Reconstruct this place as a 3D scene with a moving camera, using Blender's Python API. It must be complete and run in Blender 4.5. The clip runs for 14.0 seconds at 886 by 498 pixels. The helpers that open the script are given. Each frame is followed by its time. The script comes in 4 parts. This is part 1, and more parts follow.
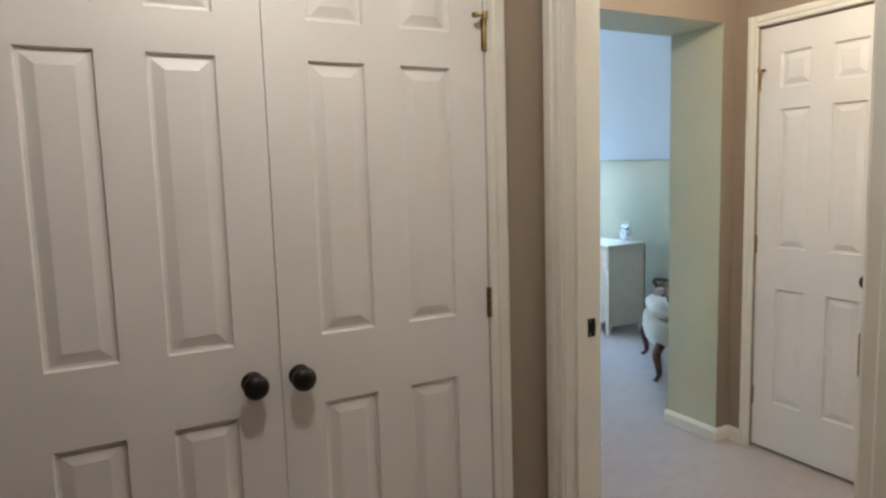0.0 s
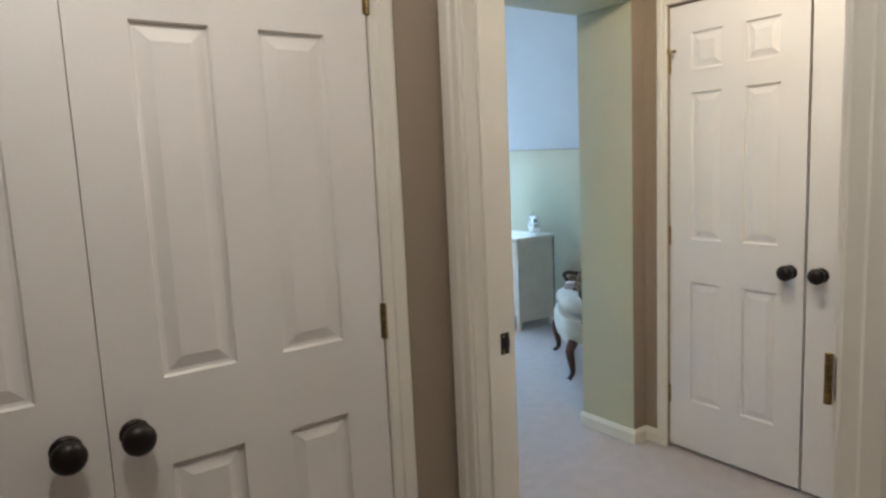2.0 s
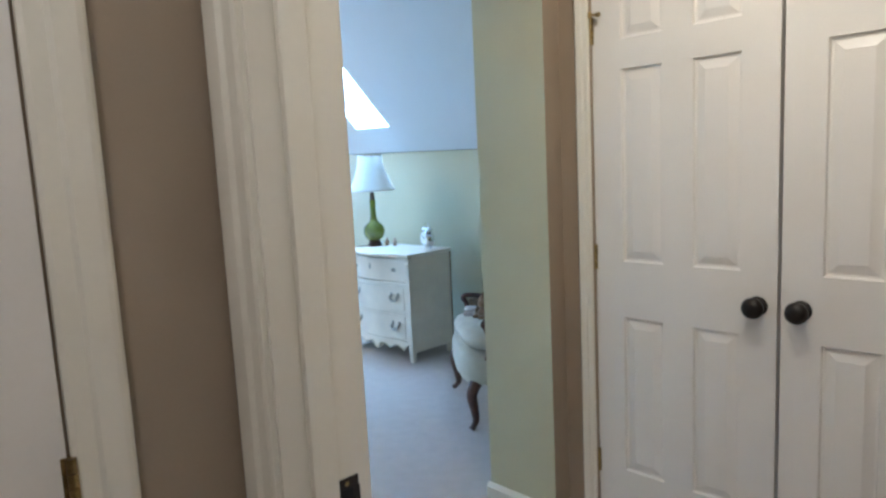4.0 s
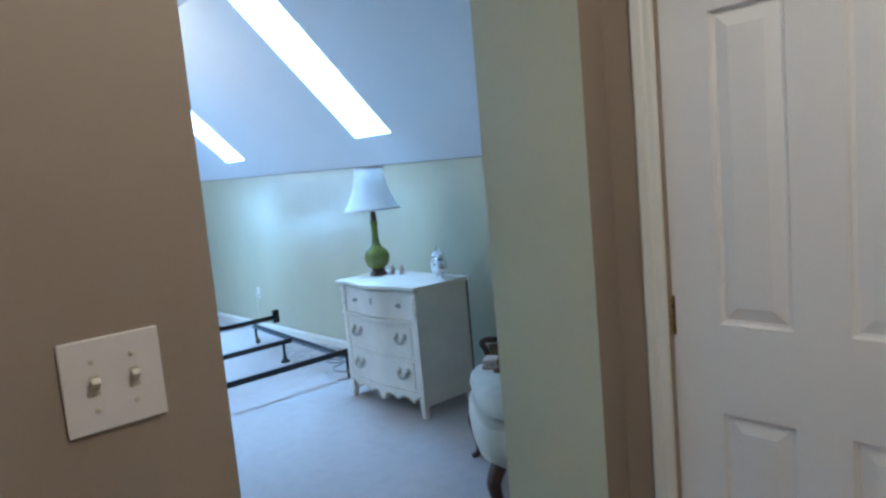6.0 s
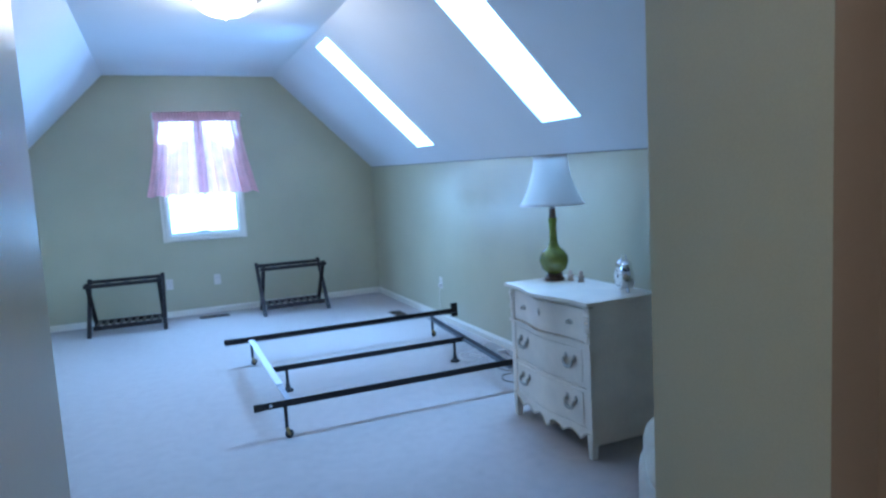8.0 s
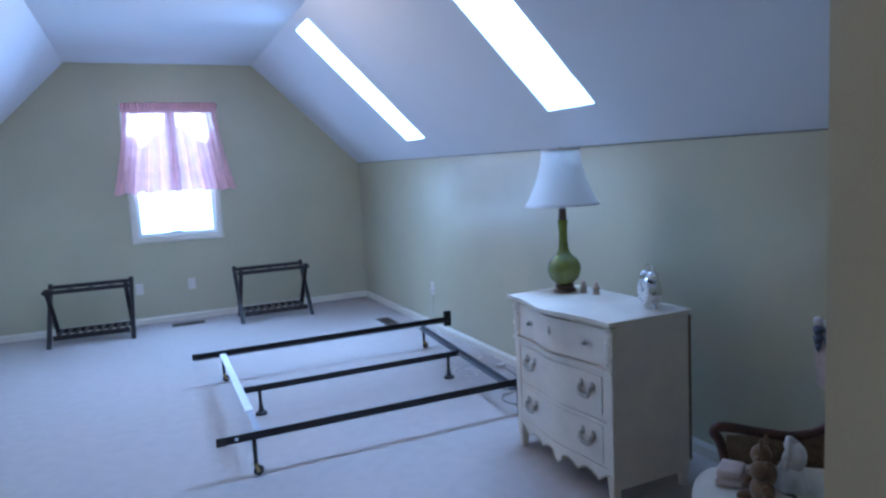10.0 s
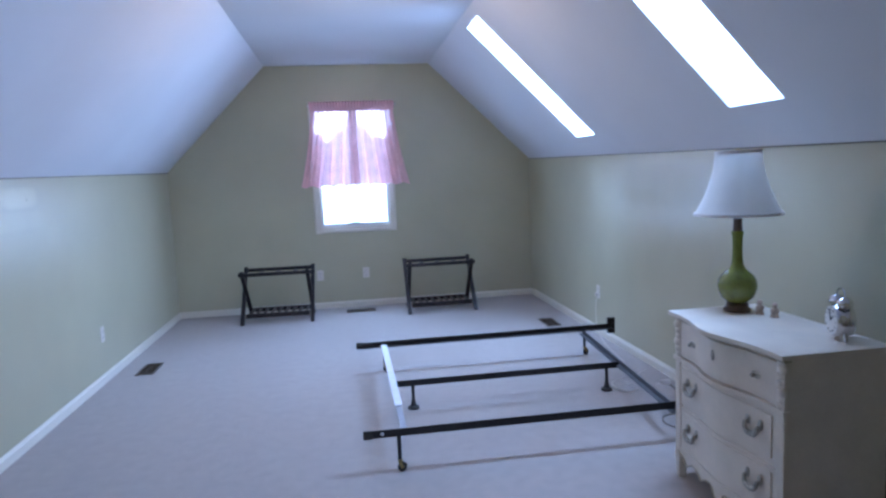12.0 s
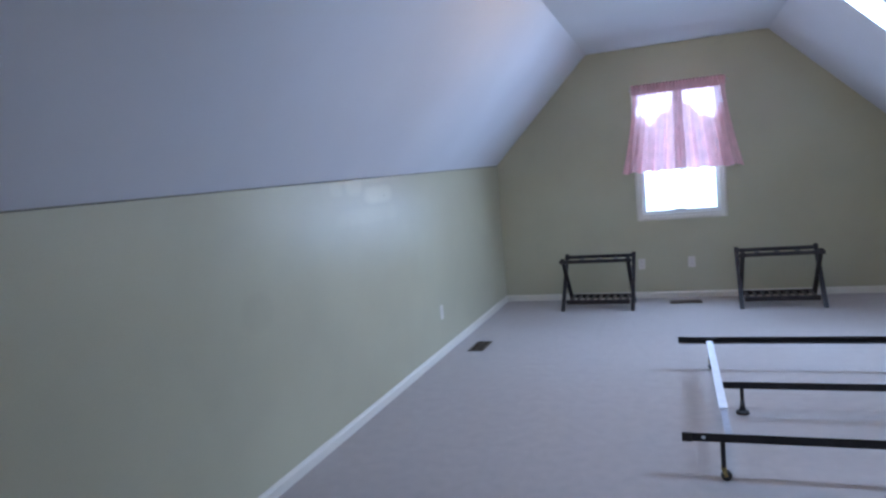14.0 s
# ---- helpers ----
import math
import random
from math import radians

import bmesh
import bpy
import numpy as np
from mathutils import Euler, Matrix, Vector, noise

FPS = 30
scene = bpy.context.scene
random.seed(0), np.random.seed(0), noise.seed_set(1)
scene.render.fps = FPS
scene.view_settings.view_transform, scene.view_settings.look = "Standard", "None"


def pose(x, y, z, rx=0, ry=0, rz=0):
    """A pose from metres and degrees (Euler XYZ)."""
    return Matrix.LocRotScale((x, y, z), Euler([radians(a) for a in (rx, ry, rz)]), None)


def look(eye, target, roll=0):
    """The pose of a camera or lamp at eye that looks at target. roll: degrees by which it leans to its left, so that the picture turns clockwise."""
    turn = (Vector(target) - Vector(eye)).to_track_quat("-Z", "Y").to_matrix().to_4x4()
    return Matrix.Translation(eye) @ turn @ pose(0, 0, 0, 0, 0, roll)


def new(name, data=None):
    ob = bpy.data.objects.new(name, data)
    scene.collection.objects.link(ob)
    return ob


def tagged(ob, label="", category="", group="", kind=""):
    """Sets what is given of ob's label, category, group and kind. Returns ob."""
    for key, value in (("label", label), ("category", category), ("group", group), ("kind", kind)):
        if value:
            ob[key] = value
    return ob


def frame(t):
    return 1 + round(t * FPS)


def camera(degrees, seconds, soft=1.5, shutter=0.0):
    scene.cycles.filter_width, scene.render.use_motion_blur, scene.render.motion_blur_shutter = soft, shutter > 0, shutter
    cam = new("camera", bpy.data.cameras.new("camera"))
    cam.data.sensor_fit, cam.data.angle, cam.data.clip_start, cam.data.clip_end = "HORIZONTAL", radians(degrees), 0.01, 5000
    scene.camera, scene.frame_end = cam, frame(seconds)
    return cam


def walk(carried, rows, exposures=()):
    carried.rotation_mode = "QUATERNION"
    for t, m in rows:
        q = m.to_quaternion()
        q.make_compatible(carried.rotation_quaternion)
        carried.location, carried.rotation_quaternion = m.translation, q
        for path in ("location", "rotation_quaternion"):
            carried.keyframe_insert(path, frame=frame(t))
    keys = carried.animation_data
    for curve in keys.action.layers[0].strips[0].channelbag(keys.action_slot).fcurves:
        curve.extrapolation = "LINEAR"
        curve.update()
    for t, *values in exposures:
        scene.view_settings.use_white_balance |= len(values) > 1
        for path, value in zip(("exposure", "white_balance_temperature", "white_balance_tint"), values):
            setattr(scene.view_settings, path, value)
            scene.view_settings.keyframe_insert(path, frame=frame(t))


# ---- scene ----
cam = camera(68.2, 14.0, soft=2.5)
EXPOSURES = [(0, 0.31, 6100, 7), (3.7, 0.21, 5750, 5), (5.8, -0.31, 5350, 6), (6.5, -0.50, 5200, 6), (7.5, -0.76, 5050, 8),
             (10, -1.07, 5550, 23), (11.5, -1.14, 6000, 28), (12.5, -1.32, 6350, 29), (14, -1.44, 6850, 28)]
PATH = [
    (0, (-2.645, -3.158, 1.406), (-1.723, -1.398, 1.180), -1.7),
    (0.5, (-2.634, -3.134, 1.403), (-1.701, -1.380, 1.173), -1.8),
    (1, (-2.587, -3.083, 1.407), (-1.636, -1.341, 1.161), -2.0),
    (1.5, (-2.524, -2.988, 1.408), (-1.483, -1.300, 1.151), -2.5),
    (2, (-2.430, -2.893, 1.403), (-1.278, -1.284, 1.144), -2.6),
    (2.5, (-2.278, -2.740, 1.386), (-1.040, -1.190, 1.126), -2.4),
    (3, (-2.122, -2.599, 1.371), (-0.816, -1.106, 1.116), -2.3),
    (3.5, (-1.976, -2.463, 1.370), (-0.605, -1.026, 1.114), -2.4),
    (3.7, (-1.913, -2.410, 1.373), (-0.533, -0.987, 1.115), -2.6),
    (5.8, (-1.222, -1.839, 1.381), (0.141, -0.392, 1.155), -4.9),
    (6, (-1.149, -1.802, 1.378), (0.17, -0.315, 1.157), -5.1),
    (6.2, (-1.081, -1.761, 1.383), (0.191, -0.233, 1.163), -5.4),
    (6.5, (-1.0, -1.725, 1.389), (0.196, -0.136, 1.174), -5.2),
    (7, (-0.857, -1.652, 1.39), (0.183, 0.043, 1.181), -4.5),
    (7.3, (-0.77, -1.612, 1.395), (0.153, 0.149, 1.185), -4.0),
    (7.5, (-0.743, -1.563, 1.387), (0.11, 0.234, 1.175), -3.5),
    (7.7, (-0.712, -1.526, 1.385), (0.068, 0.303, 1.171), -3.2),
    (10, (-0.49, -1.007, 1.379), (0.319, 0.808, 1.155), -3.1),
    (10.5, (-0.437, -0.951, 1.395), (0.337, 0.879, 1.167), -2.8),
    (11, (-0.393, -0.92, 1.398), (0.285, 0.947, 1.168), -2.6),
    (11.5, (-0.366, -0.927, 1.42), (0.145, 0.993, 1.187), -2.6),
    (12, (-0.325, -0.942, 1.426), (-0.038, 1.024, 1.202), -2.5),
    (12.5, (-0.31, -0.924, 1.426), (-0.262, 1.064, 1.212), -2.8),
    (13, (-0.295, -0.926, 1.436), (-0.5, 1.052, 1.227), -3.6),
    (13.5, (-0.291, -0.922, 1.433), (-0.741, 1.016, 1.228), -4.5),
    (14, (-0.288, -0.927, 1.439), (-0.958, 0.946, 1.238), -5.1),
]
walk(cam, [(t, look(eye, target, roll)) for t, eye, target, roll in PATH], EXPOSURES)

# ---- exposure, world and lights ----
world = bpy.data.worlds.new("world")
scene.world = world
world.use_nodes = True
wn = world.node_tree
sky = wn.nodes.new("ShaderNodeTexSky")
sky.sky_type, sky.sun_disc = "NISHITA", False
sky.sun_elevation, sky.sun_rotation = radians(50), radians(200)
wn.links.new(sky.outputs["Color"], wn.nodes["Background"].inputs["Color"])
wn.nodes["Background"].inputs["Strength"].default_value = 0.12


def lamp(name, kind, m, energy, color, **more):
    data = bpy.data.lights.new(name, kind)
    data.energy, data.color = energy, color
    if kind == "AREA":
        data.shape, data.size, data.size_y = "RECTANGLE", more["size"], more["size_y"]
    else:
        data.shadow_soft_size = more["size"]
    ob = new(name, data)
    ob.matrix_world = m
    return ob


SKY_BLUE = (0.345, 0.635, 1.02)
WARM = (1.0, 0.90, 0.775)
# roof geometry shared by ceiling, skylights and their daylight
XR, XL, YG, YE, KNEE, TOP, FR, FL = 1.79, -2.17, 6.40, -0.604, 1.575, 2.66, 0.667, -1.10
SL = Vector((FR - XR, 0, TOP - KNEE)).normalized()          # up the right-hand slope
SN = Vector((-SL.z, 0, SL.x)).normalized() * -1             # outwards, away from the room
if SN.z < 0:
    SN = -SN
S0 = Vector((XR, 0, KNEE))
LEN = (Vector((FR, 0, TOP)) - S0).length


def sag(y, s=0.0):
    """The knee walls run slightly out of level, lower towards the entry; the slopes follow, less and less up to the flat."""
    return -0.0175 * max(0.0, YG - y) * (1 - s / LEN)


SKYLIGHTS = [(1.71, 2.13, 0.270, 1.480), (4.00, 4.41, 0.215, 1.475)]   # y from, y to, along the slope from, to
for ya, yb, sa, sb in SKYLIGHTS:
    at = S0 + SL * ((sa + sb) / 2 + 0.08) + SN * 0.44 + Vector((0, (ya + yb) / 2, sag((ya + yb) / 2, (sa + sb) / 2)))
    lamp("skylight_daylight", "AREA", look(at, at - SN), 148 if ya < 3 else 232, SKY_BLUE, size=yb - ya - 0.02, size_y=sb - sa - 0.18)
lamp("window_daylight", "AREA", look((-0.215, YG + 0.16, 1.58), (-0.215, 0, 1.4)), 185, SKY_BLUE, size=0.78, size_y=1.36)
lamp("bedroom_ceiling_bulb", "POINT", Matrix.Translation((-0.15, 3.14, 2.50)), 46, (1.0, 0.84, 0.62), size=0.05)
lamp("dressing_room_bulb", "POINT", Matrix.Translation((-2.27, -2.26, 2.30)), 16.5, WARM, size=0.055)
lamp("vestibule_bulb", "POINT", Matrix.Translation((-0.62, -1.75, 2.32)), 22, (1.0, 0.86, 0.66), size=0.06)


# ---- materials ----
def mat(name, color, rough=0.6, metal=0.0, vary=0.06, scale=6.0, fine=180.0, bump=0.08, bump_dist=0.002, sheen=0.0, trans=0.0, tint=None, coat=0.0):
    m = bpy.data.materials.new(name)
    m.use_nodes = True
    t = m.node_tree
    b = t.nodes["Principled BSDF"]
    b.inputs["Metallic"].default_value = metal
    b.inputs["Sheen Weight"].default_value = sheen
    b.inputs["Coat Weight"].default_value = coat
    co = t.nodes.new("ShaderNodeTexCoord")
    big = t.nodes.new("ShaderNodeTexNoise")
    big.inputs["Scale"].default_value, big.inputs["Detail"].default_value = scale, 5
    small = t.nodes.new("ShaderNodeTexNoise")
    small.inputs["Scale"].default_value, small.inputs["Detail"].default_value = fine, 3
    for n in (big, small):
        t.links.new(co.outputs["Object"], n.inputs["Vector"])
    ramp = t.nodes.new("ShaderNodeValToRGB")
    lo = tint or tuple(c * (1 - 2.2 * vary) for c in color)
    hi = tuple(min(1, c * (1 + vary)) for c in color)
    ramp.color_ramp.elements[0].position, ramp.color_ramp.elements[1].position = 0.3, 0.7
    ramp.color_ramp.elements[0].color, ramp.color_ramp.elements[1].color = (*lo, 1), (*hi, 1)
    t.links.new(big.outputs["Fac"], ramp.inputs["Fac"])
    mix = t.nodes.new("ShaderNodeMix")
    mix.data_type, mix.blend_type = "RGBA", "MULTIPLY"
    mix.inputs["Factor"].default_value = min(1.0, vary * 3)
    t.links.new(ramp.outputs["Color"], mix.inputs["A"])
    t.links.new(small.outputs["Color"], mix.inputs["B"])
    bw = t.nodes.new("ShaderNodeRGBToBW")
    t.links.new(small.outputs["Color"], bw.inputs["Color"])
    t.links.new(bw.outputs["Val"], mix.inputs["B"])
    gain = t.nodes.new("ShaderNodeMix")
    gain.data_type, gain.blend_type = "RGBA", "MULTIPLY"
    gain.inputs["Factor"].default_value = 1.0
    g = 1 + min(1.0, vary * 3) * 0.5
    gain.inputs["B"].default_value = (g, g, g, 1)
    t.links.new(mix.outputs["Result"], gain.inputs["A"])
    t.links.new(gain.outputs["Result"], b.inputs["Base Color"])
    rr = t.nodes.new("ShaderNodeMapRange")
    rr.inputs["To Min"].default_value, rr.inputs["To Max"].default_value = max(0.02, rough - 0.07), min(1, rough + 0.07)
    t.links.new(big.outputs["Fac"], rr.inputs["Value"])
    t.links.new(rr.outputs["Result"], b.inputs["Roughness"])
    if bump:
        bp = t.nodes.new("ShaderNodeBump")
        bp.inputs["Strength"].default_value, bp.inputs["Distance"].default_value = bump, bump_dist
        t.links.new(small.outputs["Fac"], bp.inputs["Height"])
        t.links.new(bp.outputs["Normal"], b.inputs["Normal"])
    if trans:
        tr = t.nodes.new("ShaderNodeBsdfTranslucent")
        t.links.new(gain.outputs["Result"], tr.inputs["Color"])
        ms = t.nodes.new("ShaderNodeMixShader")
        ms.inputs["Fac"].default_value = trans
        out = t.nodes["Material Output"]
        t.links.new(b.outputs["BSDF"], ms.inputs[1])
        t.links.new(tr.outputs["BSDF"], ms.inputs[2])
        t.links.new(ms.outputs["Shader"], out.inputs["Surface"])
    return m


def glow(name, color, strength):
    m = bpy.data.materials.new(name)
    m.use_nodes = True
    b = m.node_tree.nodes["Principled BSDF"]
    b.inputs["Base Color"].default_value = (*color, 1)
    b.inputs["Emission Color"].default_value = (*color, 1)
    b.inputs["Emission Strength"].default_value = strength
    return m


def glass(name):
    m = bpy.data.materials.new(name)
    m.use_nodes = True
    b = m.node_tree.nodes["Principled BSDF"]
    b.inputs["Transmission Weight"].default_value, b.inputs["Roughness"].default_value, b.inputs["IOR"].default_value = 1.0, 0.02, 1.1
    return m


def wall_patches(m, marks):
    """Patches of changed colour and roughness on a wall that runs along y: (y, z, half length, half height, colour
    change, roughness change).
    """
    t = m.node_tree
    b = t.nodes["Principled BSDF"]
    co = t.nodes.new("ShaderNodeTexCoord")
    nz = t.nodes.new("ShaderNodeTexNoise")
    nz.inputs["Scale"].default_value, nz.inputs["Detail"].default_value = 5.0, 4
    t.links.new(co.outputs["Object"], nz.inputs["Vector"])
    xyz = t.nodes.new("ShaderNodeSeparateXYZ")
    t.links.new(co.outputs["Object"], xyz.inputs["Vector"])

    def math_node(op, a, b2):
        n = t.nodes.new("ShaderNodeMath")
        n.operation = op
        for i, v in enumerate((a, b2)):
            if isinstance(v, (int, float)):
                n.inputs[i].default_value = v
            else:
                t.links.new(v, n.inputs[i])
        return n.outputs[0]
    color, rough = b.inputs["Base Color"].links[0].from_socket, b.inputs["Roughness"].links[0].from_socket
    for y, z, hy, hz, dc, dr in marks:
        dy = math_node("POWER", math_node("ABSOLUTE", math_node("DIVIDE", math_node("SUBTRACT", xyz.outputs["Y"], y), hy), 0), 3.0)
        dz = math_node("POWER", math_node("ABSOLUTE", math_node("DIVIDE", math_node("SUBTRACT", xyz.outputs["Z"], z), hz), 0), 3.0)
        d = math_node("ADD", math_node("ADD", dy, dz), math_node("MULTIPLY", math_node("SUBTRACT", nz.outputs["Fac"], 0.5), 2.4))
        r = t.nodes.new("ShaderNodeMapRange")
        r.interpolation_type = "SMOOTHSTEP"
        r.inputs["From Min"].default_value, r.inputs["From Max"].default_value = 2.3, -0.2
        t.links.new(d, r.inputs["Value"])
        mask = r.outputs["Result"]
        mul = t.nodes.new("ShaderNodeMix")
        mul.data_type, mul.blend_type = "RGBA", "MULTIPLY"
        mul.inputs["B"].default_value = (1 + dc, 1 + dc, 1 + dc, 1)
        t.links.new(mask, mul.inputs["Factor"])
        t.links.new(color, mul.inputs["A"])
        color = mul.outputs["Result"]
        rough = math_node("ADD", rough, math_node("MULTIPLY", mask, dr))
    t.links.new(color, b.inputs["Base Color"])
    t.links.new(rough, b.inputs["Roughness"])
    return m


TAUPE = mat("taupe_wall_paint", (0.315, 0.245, 0.182), 0.55, vary=0.03, scale=1.6, fine=260, bump=0.12)
SAGE = mat("sage_wall_paint", (0.52, 0.485, 0.335), 0.34, vary=0.055, scale=1.0, fine=260, bump=0.10)
SAGE_EAST = wall_patches(mat("sage_wall_paint_patched", (0.52, 0.485, 0.335), 0.34, vary=0.055, scale=1.0, fine=260, bump=0.10),
                      [(3.30, 1.28, 0.55, 0.13, -0.06, 0.11), (3.55, 1.16, 0.35, 0.10, -0.03, 0.08), (3.02, 1.49, 0.5, 0.05, 0.06, 0.05)])
# paler patches high on the wall, one darker patch lower down
SAGE_WEST = wall_patches(mat("sage_wall_paint_blotched", (0.52, 0.485, 0.335), 0.34, vary=0.055, scale=1.0, fine=260, bump=0.10),
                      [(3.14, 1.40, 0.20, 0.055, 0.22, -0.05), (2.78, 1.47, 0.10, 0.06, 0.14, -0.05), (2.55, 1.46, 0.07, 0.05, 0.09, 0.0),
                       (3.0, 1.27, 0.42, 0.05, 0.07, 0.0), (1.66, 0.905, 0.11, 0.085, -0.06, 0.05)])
CEILING = mat("ceiling_paint", (0.74, 0.75, 0.78), 0.8, vary=0.02, scale=1.2, fine=220, bump=0.12)
TRIM = mat("trim_paint", (0.78, 0.73, 0.64), 0.38, vary=0.02, scale=3, fine=120, bump=0.05)
DOOR = mat("door_paint", (0.785, 0.738, 0.695), 0.42, vary=0.02, scale=2.2, fine=160, bump=0.06)
CARPET = mat("cut_pile_carpet", (0.435, 0.373, 0.34), 0.95, vary=0.04, scale=14.0, fine=330, bump=0.5, bump_dist=0.008, sheen=0.25)
BRONZE = mat("oil_rubbed_bronze", (0.020, 0.015, 0.013), 0.38, metal=0.5, vary=0.15, scale=40, bump=0.02)
BRASS = mat("aged_brass", (0.42, 0.30, 0.13), 0.38, metal=1.0, vary=0.2, scale=60, bump=0.04)
CHEST = mat("cream_chest_paint", (0.80, 0.72, 0.62), 0.36, vary=0.04, scale=8, fine=90, bump=0.06)
GILT = mat("worn_gilt_edge", (0.60, 0.52, 0.38), 0.45, vary=0.2, scale=60, bump=0.1)
SILVER = mat("tarnished_silver", (0.55, 0.51, 0.45), 0.40, metal=1.0, vary=0.2, scale=90, bump=0.05)
CHROME = mat("chrome", (0.80, 0.80, 0.82), 0.08, metal=1.0, vary=0.01, bump=0.0)
IRON = mat("black_enamel_steel", (0.018, 0.016, 0.018), 0.36, metal=0.3, vary=0.2, scale=30, bump=0.04)
STEEL = mat("bare_white_steel", (0.74, 0.75, 0.78), 0.45, metal=0.0, vary=0.05, scale=20, bump=0.03)
GALV = mat("galvanised_steel", (0.36, 0.37, 0.41), 0.5, metal=0.2, vary=0.1, scale=30, bump=0.03)
DULLSTEEL = mat("dull_dark_steel", (0.10, 0.105, 0.12), 0.5, metal=0.3, vary=0.15, scale=30, bump=0.04)
RUBBER = mat("caster_rubber", (0.03, 0.028, 0.027), 0.7, vary=0.1, bump=0.05)
DARKWOOD = mat("espresso_wood", (0.020, 0.012, 0.012), 0.34, vary=0.25, scale=14, fine=70, bump=0.1)
WALNUT = mat("walnut_frame", (0.10, 0.035, 0.022), 0.32, vary=0.25, scale=16, fine=60, bump=0.1)
GREEN = mat("green_glaze", (0.165, 0.195, 0.030), 0.10, vary=0.14, scale=18, bump=0.02, coat=0.5)
LAMPWOOD = mat("lamp_plinth_wood", (0.085, 0.045, 0.025), 0.35, vary=0.2, scale=30, bump=0.08)
BACKWOOD = mat("bare_back_board", (0.20, 0.115, 0.06), 0.6, vary=0.2, scale=20, bump=0.1)
SHADE = mat("lampshade_silk", (0.82, 0.80, 0.76), 0.8, vary=0.02, fine=400, bump=0.1, trans=0.35)
PINK = mat("pink_cotton", (0.90, 0.55, 0.565), 0.9, vary=0.05, scale=9, fine=300, bump=0.1, trans=0.075)
PINK_DOUBLE = mat("pink_cotton_doubled", (0.90, 0.55, 0.565), 0.9, vary=0.05, scale=9, fine=300, bump=0.1, trans=0.03)
SHEER = mat("pink_sheer_voile", (0.93, 0.70, 0.74), 0.9, vary=0.05, scale=9, fine=300, bump=0.1, trans=0.28)
PLASTIC = mat("white_plastic", (0.76, 0.70, 0.65), 0.35, vary=0.02, bump=0.02)
IVORY = mat("ivory_plastic", (0.60, 0.54, 0.42), 0.35, vary=0.03, bump=0.02)
VENT = mat("brown_vent_enamel", (0.085, 0.060, 0.045), 0.5, vary=0.15, scale=30, bump=0.1)
HOLE = mat("duct_dark", (0.008, 0.007, 0.007), 0.9, vary=0.1, bump=0.0)
LINEN = mat("cream_upholstery", (0.56, 0.51, 0.42), 0.9, vary=0.06, scale=12, fine=420, bump=0.5, sheen=0.2)
CANE = mat("tan_cane_web", (0.30, 0.21, 0.13), 0.7, vary=0.2, scale=40, fine=200, bump=0.4)
VINYL = mat("window_vinyl", (0.80, 0.80, 0.80), 0.35, vary=0.01, bump=0.02)
OPAL = glow("opal_glass_lit", (1.0, 0.94, 0.86), 3.2)
PANE = glass("window_glass")
DIAL = mat("white_dial", (0.80, 0.80, 0.78), 0.4, vary=0.02, bump=0.0)
INK = mat("black_print", (0.02, 0.02, 0.02), 0.5, vary=0.05, bump=0.0)
BISQUE = mat("painted_bisque", (0.62, 0.45, 0.36), 0.5, vary=0.2, scale=60, bump=0.05)
BLUEWARE = mat("blue_print_cloth", (0.22, 0.27, 0.36), 0.8, vary=0.40, scale=60, bump=0.2)
PALECLOTH = mat("pale_cloth", (0.74, 0.70, 0.68), 0.9, vary=0.06, scale=20, fine=300, bump=0.3)
ROSECLOTH = mat("rose_cloth", (0.66, 0.54, 0.50), 0.9, vary=0.1, scale=20, fine=300, bump=0.3)
TANPLUSH = mat("tan_plush", (0.24, 0.135, 0.07), 0.95, vary=0.15, scale=30, fine=300, bump=0.6, sheen=0.3)
CORD = mat("cord_vinyl", (0.16, 0.13, 0.11), 0.5, vary=0.1, bump=0.0)


# ---- builders ----
def box(bm, x0, y0, z0, x1, y1, z1, bevel=0.0, seg=2):
    m = Matrix.LocRotScale(((x0 + x1) / 2, (y0 + y1) / 2, (z0 + z1) / 2), None, (abs(x1 - x0), abs(y1 - y0), abs(z1 - z0)))
    r = bmesh.ops.create_cube(bm, size=1, matrix=m)
    if bevel:
        es = list({e for v in r["verts"] for e in v.link_edges})
        bmesh.ops.bevel(bm, geom=es, offset=bevel, segments=seg, affect="EDGES", profile=0.6)
    return bm


def beam(bm, a, b, w, d, bevel=0.0, up=(0, 0, 1)):
    """A bar of section w x d from a to b."""
    a, b = Vector(a), Vector(b)
    z = (b - a).normalized()
    x = Vector(up).cross(z)
    x = x.normalized() if x.length > 1e-4 else Vector((1, 0, 0))
    y = z.cross(x)
    rot = Matrix((x, y, z)).transposed().to_4x4()
    m = Matrix.Translation((a + b) / 2) @ rot @ Matrix.Diagonal((w, d, (b - a).length, 1))
    r = bmesh.ops.create_cube(bm, size=1, matrix=m)
    if bevel:
        es = list({e for v in r["verts"] for e in v.link_edges})
        bmesh.ops.bevel(bm, geom=es, offset=bevel, segments=2, affect="EDGES", profile=0.6)
    return bm


